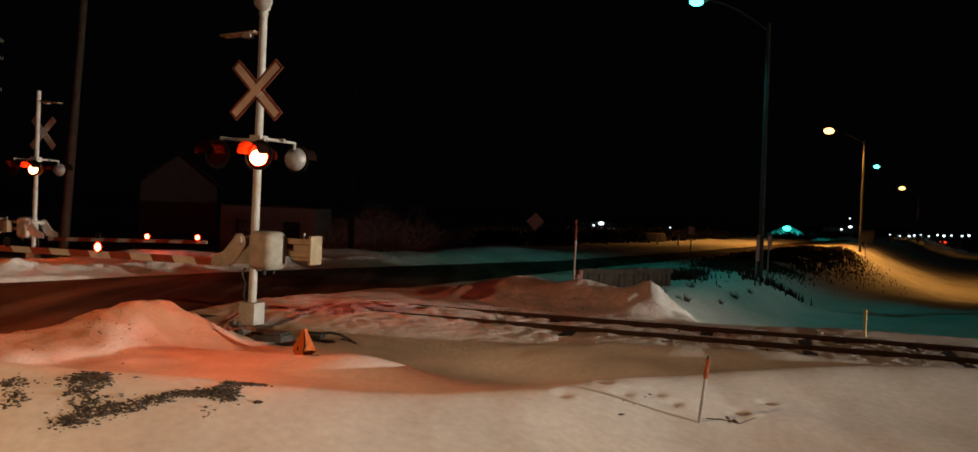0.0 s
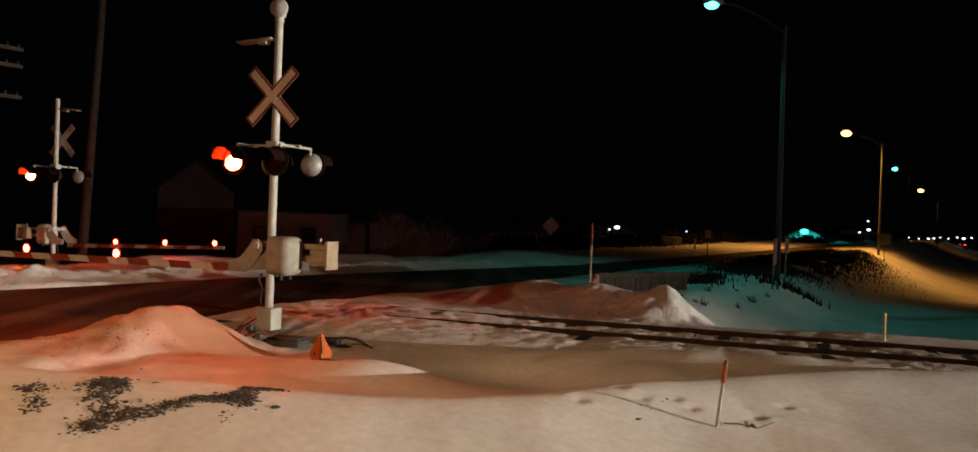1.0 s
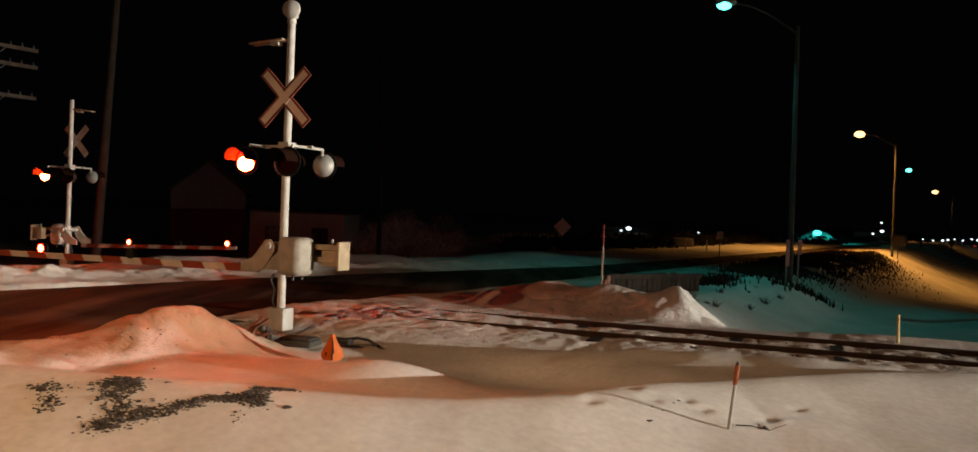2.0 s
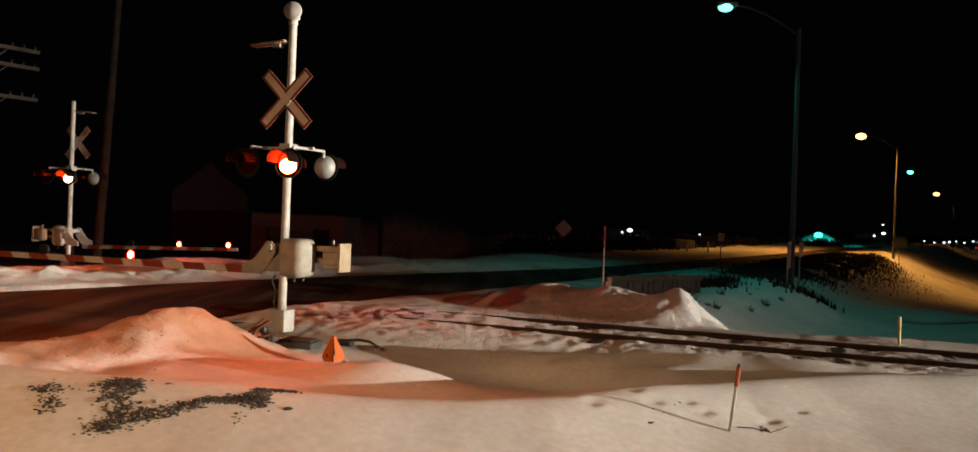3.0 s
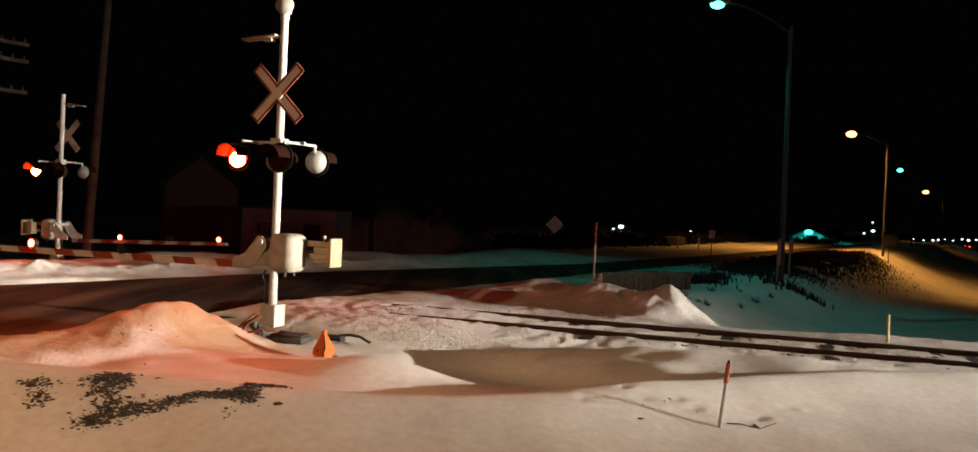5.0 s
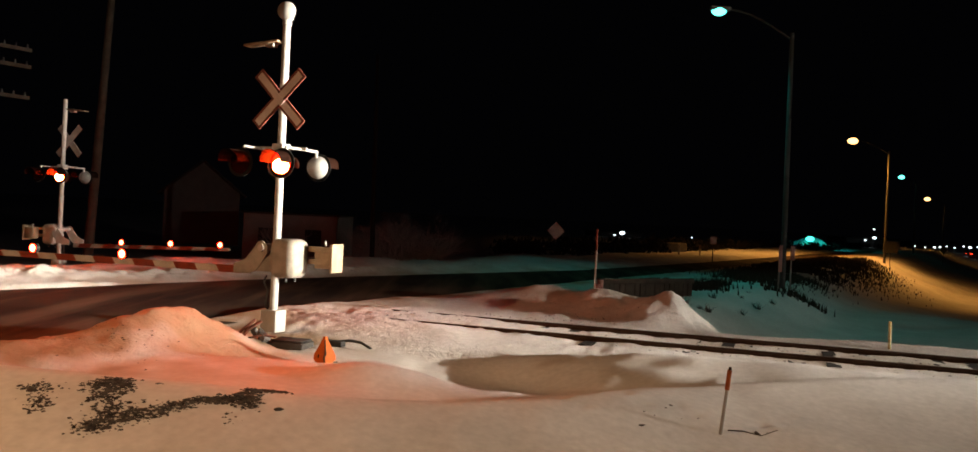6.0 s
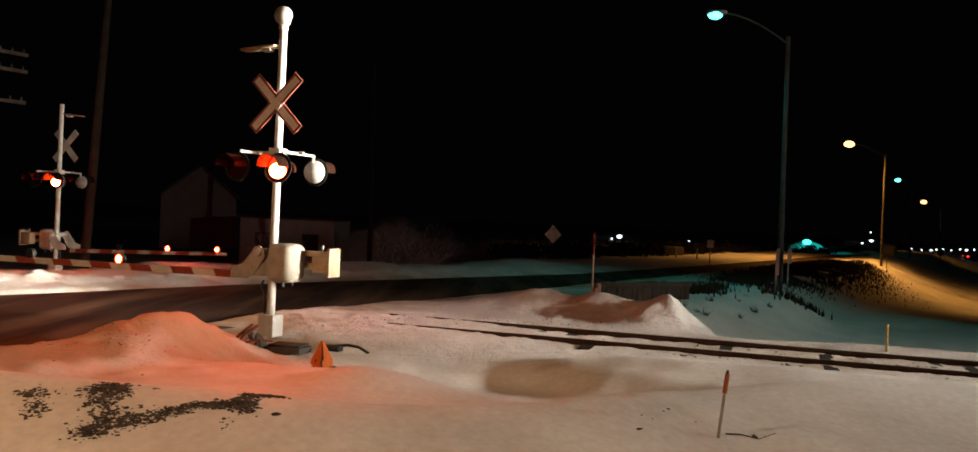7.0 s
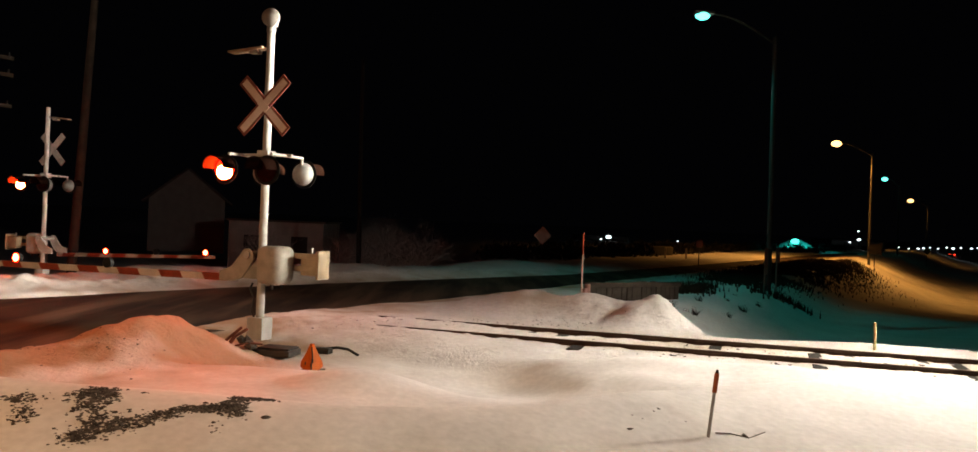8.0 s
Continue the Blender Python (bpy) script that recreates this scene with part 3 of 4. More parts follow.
# ---------------------------------------------------------------- street lamps
def street_lamp(at, height, reach, colour, lens, watts, label, lean=0.0, turn=0.0, cone=150, bowl=0.22, edge=0.5):
    s = thing("street_lamp", at, label, "street lamp", "street lamps", rz=turn, ry=lean)
    bm = bmesh.new()
    tube(bm, (0, 0, -0.8), (0, 0, height), 0.11, 0.07, 12)
    part("pole", bm, DARKPOLE, s, "grey steel pole")
    bm = bmesh.new()
    pts = [(-reach * k / 6, 0, height - 0.25 + 0.98 * math.sin(k / 6 * 1.5)) for k in range(7)]
    for p, q in zip(pts, pts[1:]):
        tube(bm, p, q, 0.035, seg=8)
    part("arm", bm, DARKPOLE, s, "curved lamp arm")
    e = pts[-1]
    bm = bmesh.new()
    vs = box(bm, (e[0] - 0.3, 0, e[2] + 0.02), (0.7, 0.3, 0.14))
    soften(bm, 0.05, 2)
    head = part("lamp_head", bm, STEEL, s, "grey lamp head")
    bm = bmesh.new()
    bmesh.ops.create_uvsphere(bm, u_segments=16, v_segments=8, radius=bowl, matrix=Matrix.Translation((e[0] - 0.35, 0, e[2] - 0.07)) @ Matrix.Diagonal((1.15, 0.85, 0.7, 1)))
    part("lit_bowl", bm, lens, head, "glowing glass bowl")
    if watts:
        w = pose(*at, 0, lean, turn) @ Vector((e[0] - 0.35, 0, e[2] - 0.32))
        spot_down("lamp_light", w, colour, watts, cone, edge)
    return s


street_lamp((10.35, 31.0, -0.5), 9.3, 2.2, MERCURY, LAMP_MERCURY, 360, "tall street lamp with teal mercury light", -0.8, cone=118)
# amber bowls made oversize, the lamps' bloom put into their size
street_lamp((31.2, 70.0, -0.5), 9.1, 2.5, SODIUM, LAMP_SODIUM, 12000, "tall street lamp with amber sodium light", -0.6, cone=158, bowl=0.36)
street_lamp((76.5, 150.0, -0.8), 8.6, 2.6, SODIUM, LAMP_SODIUM, 6000, "distant street lamp with amber sodium light", -0.5, cone=140, bowl=0.45)
street_lamp((52.5, 110.0, -0.6), 9.2, 1.5, MERCURY, LAMP_MERCURY, 0, "distant street lamp with teal mercury light", -0.5, bowl=0.32)
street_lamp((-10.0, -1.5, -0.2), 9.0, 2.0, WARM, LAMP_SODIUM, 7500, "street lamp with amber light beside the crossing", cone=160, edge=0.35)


# ---------------------------------------------------------------- small things on the snow
def snow_stake(x, y, height, lean, top, body, label, r=0.022, cap=True):
    z = ground_z(x, y)
    s = thing("marker_stake", (x, y, z), label, "marker stake", ry=lean)
    bm = bmesh.new()
    tube(bm, (0, 0, -0.15), (0, 0, height * 0.66), r, r * 0.95, 10)
    part("rod", bm, body, s)
    bm = bmesh.new()
    tube(bm, (0, 0, height * 0.66), (0, 0, height * 0.95), r * (1.35 if cap else 1.0), r * (1.35 if cap else 1.0), 10)
    part("sleeve", bm, top, s)
    if cap:
        bm = bmesh.new()
        tube(bm, (0, 0, height * 0.95), (0, 0, height), r * 1.1, r * 0.7, 10)
        part("cap", bm, BLACK, s)
    return s


snow_stake(2.42, 8.85, 0.67, 5.5, DULLORANGE, STEEL, "thin steel marker stake with orange sleeve in snow", 0.017)
snow_stake(7.35, 16.1, 0.52, -1.0, PALEWOOD, PALEWOOD, "short pale wooden stake beside the track", 0.028, False)
snow_stake(2.95, 23.6, 1.95, 0.0, REDPAINT, ARMWHITE, "red and white snow marker pole by the road", 0.028, False)


def twig(points, label):
    bm = bmesh.new()
    pts = [Vector((x, y, ground_z(x, y) + h)) for x, y, h in points]
    for k, (a, b) in enumerate(zip(pts, pts[1:])):
        tube(bm, a, b, 0.006 - 0.001 * k, seg=6)
    single("fallen_twig", bm, TWIG, (0, 0, 0), label, "twig")


twig(((2.52, 8.95, 0.01), (2.68, 8.98, 0.015), (2.85, 8.93, 0.02), (3.05, 9.05, 0.05)), "thin dark twig lying on the snow")


def folded_sign():
    s = thing("folded_road_sign", (-2.14, 12.52, ground_z(-2.14, 12.52) - 0.02), "folded orange road sign standing in snow", "road sign", rz=8)
    for side, dark in ((-1, 0), (1, 0)):
        bm = bmesh.new()
        out = [(0.0, 0.0), (0.055 * side, 0.0), (0.155 * side, 0.10), (0.145 * side, 0.17), (0.05 * side, 0.36), (0.025 * side, 0.43), (0.0, 0.43)]
        front = [bm.verts.new((a, -0.10 + abs(a) * 0.9 + 0.08 * b, b)) for a, b in out]
        bm.faces.new(front if side > 0 else front[::-1])
        r = bmesh.ops.extrude_face_region(bm, geom=bm.faces[:])
        for v in r["geom"]:
            if isinstance(v, bmesh.types.BMVert):
                v.co.y += 0.012
        bmesh.ops.recalc_face_normals(bm, faces=bm.faces[:])
        part("panel", bm, ORANGE, s, "orange vinyl panel")
    rng = random.Random(4)
    bm = bmesh.new()
    for k in range(7):
        box(bm, (0.004 + rng.uniform(-0.008, 0.008), -0.112 + 0.08 * (0.03 + 0.055 * k), 0.03 + 0.055 * k), (rng.uniform(0.016, 0.034), 0.006, 0.058))
    part("black_stripe", bm, BLACK, s, "worn black stripe")
    bm = bmesh.new()
    box(bm, (-0.085, -0.02, 0.15), (0.022, 0.006, 0.05), 40)
    part("black_mark", bm, BLACK, s, "small black mark")
    for a, b in (((0.05, 0.05, 0.06), (0.19, 0.0, 0.07)), ((-0.05, 0.05, 0.06), (-0.16, 0.12, 0.03))):
        bm = bmesh.new()
        tube(bm, a, b, 0.014, seg=8)
        part("stand_leg", bm, STEEL, s, "thin metal stand")


folded_sign()


def lump(rng, size, at, bm, flat=0.6):
    q = bmesh.ops.create_icosphere(bm, subdivisions=1, radius=1.0)["verts"]
    for v in q:
        v.co = Vector((v.co.x * size * rng.uniform(0.6, 1.3), v.co.y * size * rng.uniform(0.6, 1.3), v.co.z * size * flat * rng.uniform(0.5, 1.4))) + Vector(at)


rng = random.Random(11)
scrap = thing("rusty_scrap", (-3.3, 13.25, ground_z(-3.3, 13.25)), "bent rusty iron bars leaning at the signal's foot", "scrap metal", rz=-10)
for foot, mid, top, w in (((-0.30, -0.12, -0.03), (-0.17, -0.05, 0.13), (-0.02, 0.02, 0.27), 0.07), ((-0.17, -0.16, -0.03), (-0.08, -0.06, 0.15), (0.06, 0.05, 0.25), 0.06), ((-0.05, -0.1, 0.02), (0.14, -0.06, 0.07), (0.32, 0.0, 0.05), 0.05)):
    bm = bmesh.new()
    for a, b in ((foot, mid), (mid, top)):
        q = (Vector(b) - Vector(a)).to_track_quat("Z", "Y").to_matrix().to_4x4()
        box(bm, (0, 0, 0), (w * 1.5, w * 0.5, (Vector(b) - Vector(a)).length + 0.02), m=Matrix.Translation((Vector(a) + Vector(b)) / 2) @ q)
    soften(bm, 0.008, 1)
    part("bar", bm, SCALE, scrap, "flat rusty iron bar")
bm = bmesh.new()
for k in range(6):
    lump(rng, 0.075, (rng.uniform(-0.05, 0.2), rng.uniform(-0.05, 0.1), rng.uniform(0.0, 0.1)), bm, 0.8)
part("clod", bm, SOIL, scrap, "dark frozen clods")
bm = bmesh.new()
box(bm, (0, 0, 0.05), (0.58, 0.42, 0.09))
box(bm, (0.02, 0.0, 0.115), (0.5, 0.36, 0.03))
soften(bm, 0.012)
single("cover_plate", bm, DAMP, (-2.82, 13.45, ground_z(-2.82, 13.45) + 0.02), "dark damp concrete cable cover with snow round it", "cable cover", rz=-14)
bm = bmesh.new()
box(bm, (0, 0, 0.04), (0.36, 0.16, 0.09))
soften(bm, 0.02)
single("black_duct", bm, BLACK, (-2.25, 13.9, ground_z(-2.25, 13.9) + 0.06), "short black plastic duct on the snow", "duct", rz=-20)
bm = bmesh.new()
pts = [(-0.3, 0.0, 0.12), (-0.12, 0.02, 0.14), (0.05, 0.0, 0.12), (0.2, -0.06, 0.05)]
for a, b in zip(pts, pts[1:]):
    tube(bm, a, b, 0.022, seg=8)
lump(rng, 0.035, (0.2, -0.06, 0.05), bm)
single("black_cable", bm, BLACK, (-1.9, 14.1, ground_z(-1.9, 14.1)), "bent black cable end lying on snow", "cable")


def scatter(name, trail, count, size, label, seed, material=SOIL):
    """Clods along a trail of (x, y, spread) that poke out of the snow."""
    rng = random.Random(seed)
    bm = bmesh.new()
    spots = []
    for k in range(count):
        i = rng.random() * (len(trail) - 1)
        a, b, f = trail[int(i)], trail[int(i) + 1], i - int(i)
        w = a[2] + (b[2] - a[2]) * f
        spots.append((a[0] + (b[0] - a[0]) * f + rng.gauss(0, w), a[1] + (b[1] - a[1]) * f + rng.gauss(0, w), rng.uniform(0.25, 1.3) * size * rng.uniform(0.4, 1.0)))
    hs = land([p[0] for p in spots], [p[1] for p in spots])
    verts, faces = [], []
    base = bmesh.new()
    bmesh.ops.create_icosphere(base, subdivisions=1, radius=1.0)
    base.verts.ensure_lookup_table()
    bv, bf = [v.co.copy() for v in base.verts], [[v.index for v in fc.verts] for fc in base.faces]
    base.free()
    bm.free()
    for (x, y, r), h in zip(spots, hs):
        n = len(verts)
        verts += [(x + v.x * r * rng.uniform(0.3, 1.8), y + v.y * r * rng.uniform(0.3, 1.8), h + v.z * r * rng.uniform(0.1, 0.8)) for v in bv]
        faces += [[j + n for j in f] for f in bf]
    me = bpy.data.meshes.new(name)
    me.from_pydata(verts, [], faces)
    me.materials.append(material)
    return tagged(new(name, me), label, name.replace("_", " "), kind="stuff")


scatter("exposed_soil", [(-3.30, 7.74, 0.06), (-3.24, 7.93, 0.05), (-3.05, 7.88, 0.06), (-3.15, 7.68, 0.08), (-3.08, 7.49, 0.08)], 800, 0.021, "dark frozen soil and weeds breaking through the snow", 3)
scatter("exposed_soil", [(-3.08, 7.02, 0.05), (-2.95, 7.11, 0.07), (-2.95, 7.32, 0.11), (-2.78, 7.25, 0.08), (-2.62, 7.38, 0.06), (-2.47, 7.52, 0.045), (-2.3, 7.64, 0.04), (-2.1, 7.71, 0.045), (-1.98, 7.80, 0.06), (-1.94, 7.62, 0.05), (-2.0, 7.95, 0.06), (-1.88, 8.08, 0.04), (-1.72, 8.05, 0.03)],
        2200, 0.021, "dark strip of frozen soil breaking through the snow", 13)
scatter("exposed_soil", [(-3.85, 7.68, 0.03), (-3.70, 7.72, 0.07), (-3.62, 7.45, 0.06), (-3.55, 7.30, 0.04)], 260, 0.02, "small patch of dark soil in the snow", 4)
scatter("exposed_soil", [(-1.69, 7.65, 0.008), (-1.67, 7.63, 0.008)], 6, 0.03, "single dark clod on the snow", 5)
scatter("exposed_soil", [(-2.05, 7.45, 0.04), (-1.96, 7.30, 0.05)], 14, 0.022, "few small dark clods on the snow", 6)
scatter("exposed_soil", [(-2.8, 7.94, 0.008), (-2.78, 7.92, 0.008)], 6, 0.03, "single dark clod on the snow", 7)
scatter("track_ballast", [(2.5, 15.1, 0.3), (12.0, 12.2, 0.4), (2.5, 16.0, 0.5), (12, 13.1, 0.5)], 420, 0.024, "dark ballast stones showing through the snow", 8)
scatter("road_grit", [(-7.6, 9.4, 0.5), (-6.0, 11.0, 0.35), (-4.9, 11.6, 0.4), (-4.0, 11.4, 0.5)], 150, 0.018, "dirty crumbs and grit on the ploughed snow", 9)
scatter("road_grit", [(-2.5, 16.5, 0.5), (0.5, 18.0, 0.5), (3.0, 18.8, 0.3)], 200, 0.02, "dirty crumbs and grit on the ploughed snow", 10)
scatter("footprints", [(1.6, 8.9, 0.1), (2.2, 9.2, 0.12), (3.0, 9.0, 0.05)], 10, 0.03, "few dark marks in the snow", 12)


def weed(x, y, size, seed, name="weed_clump", label="dry brown weeds poking out of the snow", stems=34, mt=TWIG):
    rng = random.Random(seed)
    verts, faces = [], []
    for k in range(stems):
        a, r = rng.uniform(0, 6.28), rng.uniform(0, 0.4) * size
        bx, by = r * math.cos(a), r * math.sin(a)
        p = Vector((bx, by, -0.05))
        lean = Vector((rng.gauss(0, 0.6), rng.gauss(0, 0.6), 1)).normalized()
        h, w = size * rng.uniform(0.4, 1.0), 0.006 + 0.010 * size
        for j in range(3):
            q = p + lean * h / 3
            n = len(verts)
            wj = w * (1 - 0.28 * j)
            for c, ww in ((p, wj), (q, wj * 0.75)):
                verts += [c + Vector((ww, 0, 0)), c + Vector((-ww * 0.5, ww * 0.8, 0)), c + Vector((-ww * 0.5, -ww * 0.8, 0))]
            faces += [(n, n + 1, n + 4, n + 3), (n + 1, n + 2, n + 5, n + 4), (n + 2, n, n + 3, n + 5)]
            p, lean = q, (lean + Vector((rng.gauss(0, 0.3), rng.gauss(0, 0.3), 0.0))).normalized()
    me = bpy.data.meshes.new(name)
    me.from_pydata([tuple(v) for v in verts], [], faces)
    me.materials.append(mt)
    ob = new(name, me)
    ob.location = (x, y, ground_z(x, y))
    return tagged(ob, label, "weeds", "weeds on the embankment", "stuff")


rng = random.Random(21)
for k in range(70):
    y = rng.uniform(23, 46)
    x = float(along(NEAR_EDGE, y)) + rng.uniform(2.2, 7.0)
    weed(x, y, rng.uniform(0.12, 0.36), 100 + k)
for k, (x, y, h) in enumerate(((8.6, 22.5, 0.6), (8.1, 22.0, 0.3), (5.2, 18.6, 0.30), (5.45, 18.5, 0.22), (7.9, 17.4, 0.3), (9.2, 17.2, 0.25), (5.4, 24.0, 0.4))):
    weed(x, y, h, 200 + k)



def dead_grass(name, spots, count, height, label, seed):
    """Standing stalks of dead grass round (x, y, spread) spots."""
    rng = random.Random(seed)
    pts = []
    for k in range(count):
        i = rng.random() * (len(spots) - 1)
        a, b, f = spots[int(i)], spots[int(i) + 1], i - int(i)
        w = a[2] + (b[2] - a[2]) * f
        pts.append((a[0] + (b[0] - a[0]) * f + rng.gauss(0, w), a[1] + (b[1] - a[1]) * f + rng.gauss(0, w)))
    xa, ya = np.array([p[0] for p in pts]), np.array([p[1] for p in pts])
    keep = ripple(xa, ya, 1.1, seed) + 0.5 * ripple(xa, ya, 0.4, seed + 1) > -0.45
    hs = land(xa, ya)
    verts, faces = [], []
    for x, y, z, ok in zip(xa, ya, hs, keep):
        if not ok or x - float(along(NEAR_EDGE, y)) < 0.5:
            continue
        for j in range(3):
            h = height * rng.uniform(0.3, 1.0)
            n, w = len(verts), rng.uniform(0.015, 0.035)
            a, bend = rng.uniform(0, 6.28), rng.uniform(0.05, 0.5) * h
            dx, dy = math.cos(a), math.sin(a)
            for f in (0.0, 0.6, 1.0):
                c = (x + dx * bend * f * f, y + dy * bend * f * f, z - 0.03 + h * f)
                ww = w * (1.05 - f)
                verts += [(c[0] - dy * ww, c[1] + dx * ww, c[2]), (c[0] + dy * ww, c[1] - dx * ww, c[2])]
            faces += [(n, n + 1, n + 3, n + 2), (n + 2, n + 3, n + 5, n + 4)]
    me = bpy.data.meshes.new(name)
    me.from_pydata(verts, [], faces)
    me.materials.append(SEDGE)
    return tagged(new(name, me), label, "dead grass", "dead grass of the embankment", "stuff")


dead_grass("dead_grass", [(10.8, 36.0, 0.6), (13.5, 41.5, 1.1), (18.0, 50.0, 1.6), (23.0, 59.0, 1.8), (27.0, 67.0, 1.6)], 21000, 0.24, "dark dead grass on the road embankment", 51)
dead_grass("dead_grass", [(6.2, 28.6, 0.25), (7.0, 29.6, 0.5), (8.4, 31.0, 0.5)], 900, 0.32, "tufts of dead grass at the barrier's end", 61)
dead_grass("dead_grass", [(9.6, 30.4, 0.3), (10.8, 31.2, 0.45), (11.6, 33.2, 0.5)], 800, 0.34, "dead grass round the lamp pole", 71)

# ---------------------------------------------------------------- signs by the road
def panel_sign(x, y, z, w, h, material, label, turn=0.0, tilt=0.0, name="road_sign", post=STEEL, legs=1):
    g = ground_z(x, y)
    s = thing(name, (x, y, g), label, "road sign", rz=turn)
    bm = bmesh.new()
    box(bm, (0, 0, 0), (w, 0.012, h))
    bm.transform(pose(0, -0.04, z - g, 0, tilt, 0))
    part("panel", bm, material, s)
    for k in range(legs):
        bm = bmesh.new()
        tube(bm, ((k - (legs - 1) / 2) * w * 0.7, 0, -0.3), ((k - (legs - 1) / 2) * w * 0.7, 0, z - g + h * 0.3), 0.03, seg=8)
        part("post", bm, post, s, "thin steel post")
    return s


FADED = mat("faded_sign_back", (0.42, 0.22, 0.19), 0.6, 0, 4, 0.2, 0.1)
ALUMINIUM = mat("bare_sign_back", (0.90, 0.74, 0.68), 0.6, 0, 4, 0.2, 0.1)
panel_sign(4.1, 52.0, 1.34, 0.75, 0.75, ALUMINIUM, "diamond warning sign on a thin post", 10, 45, post=DARKPOLE)
panel_sign(13.22, 52.0, 1.23, 0.36, 0.45, ALUMINIUM, "small square sign beside the road", post=DARKPOLE)
panel_sign(31.4, 69.5, 1.1, 1.1, 0.85, DARKPOLE, "grey sign panel on the lamp pole", post=DARKPOLE)
panel_sign(56.2, 110.0, 0.6, 0.7, 0.7, YELLOW, "yellow diamond sign beside the road", 0, 45, post=DARKPOLE)
panel_sign(9.97, 30.3, 1.05, 0.17, 0.9, FADED, "narrow hazard marker board by the lamp pole", 30, name="hazard_marker")
panel_sign(10.47, 30.6, 1.25, 0.2, 0.5, FADED, "short hazard marker board by the lamp pole", 30, name="hazard_marker")


def verge_post(x, y, height):
    s = thing("verge_post", (x, y, ground_z(x, y)), "short pale marker post on the snowy verge", "marker post", "verge posts")
    bm = bmesh.new()
    box(bm, (0, 0, height / 2 - 0.1), (0.12, 0.06, height + 0.2))
    soften(bm, 0.015, 1)
    part("post", bm, ARMWHITE, s)
    bm = bmesh.new()
    box(bm, (0, -0.034, height - 0.2), (0.08, 0.008, 0.16))
    part("reflector", bm, STEEL, s, "small reflector plate")


for px in (13.0, 14.4):
    verge_post(px, 60.0, 0.75)


# ---------------------------------------------------------------- timber barrier behind the snow heap
def timber_barrier():
    s = thing("timber_barrier", (4.55, 25.2, ground_z(4.55, 25.2) - 0.1), "weathered timber plank barrier half buried in snow", "barrier", rz=38)
    rng = random.Random(5)
    for k in range(19):
        bm = bmesh.new()
        h = rng.uniform(0.60, 0.64)
        box(bm, (-1.75 + 0.205 * k, rng.uniform(-0.012, 0.012), h / 2 - 0.25), (0.195, 0.07, h + 0.5), rng.uniform(-1, 1))
        soften(bm, 0.01, 1)
        part("plank", bm, WOOD, s)
    bm = bmesh.new()
    box(bm, (0.1, -0.07, 0.55), (3.9, 0.06, 0.14))
    soften(bm, 0.01, 1)
    part("rail_beam", bm, WOOD, s)
    for a, y, r, h in ((-2.35, -0.5, 0.07, 0.52), (-1.95, -0.2, 0.085, 0.60)):
        bm = bmesh.new()
        tube(bm, (a, y, -0.4), (a, y, h), r, r * 0.95, 12)
        part("post", bm, FADED, s, "faded reddish post")


timber_barrier()


# ---------------------------------------------------------------- poles and wires
def telegraph_pole(x, y, height, lean, arms, label, girth=0.19):
    s = thing("telegraph_pole", (x, y, -0.25), label, "telegraph pole", "telegraph poles", ry=lean, rz=0)
    bm = bmesh.new()
    tube(bm, (0, 0, ground_z(x, y) - 0.3), (0, 0, height), girth, girth * 0.6, 12)
    part("pole", bm, WOOD if girth > 0.15 else DARKWOOD, s, "weathered wooden pole")
    for z in arms:
        bm = bmesh.new()
        c = Vector((0.55, 0.835, 0))
        q = c.to_track_quat("X", "Z").to_matrix().to_4x4()
        box(bm, (0, 0, 0), (3.3, 0.09, 0.12), m=Matrix.Translation((0, 0, z)) @ q)
        arm = part("cross_arm", bm, WOOD, s, "grey wooden cross arm")
        for e in (-1.5, -1.1, -0.7, 0.7, 1.1, 1.5):
            bm = bmesh.new()
            p = c * e + Vector((0, 0, z + 0.06))
            tube(bm, p, p + Vector((0, 0, 0.13)), 0.035, 0.02, 8)
            part("insulator", bm, DARKPOLE, arm, "small glass insulator")
        for e in (-0.6, 0.6):
            bm = bmesh.new()
            tube(bm, c * e + Vector((0, 0, z)), (0, 0, z - 0.55), 0.02, seg=6)
            part("brace", bm, DARKPOLE, arm, "thin steel brace")
    return s


telegraph_pole(-14.9, 34.0, 12.5, 2.7, (), "tall leaning wooden utility pole")
telegraph_pole(-17.0, 30.0, 8.0, 0.6, (7.2, 6.62, 5.55), "wooden telegraph pole with three cross arms")
telegraph_pole(-5.2, 42.0, 9.5, -1.0, (), "thin dark wooden utility pole", 0.12)


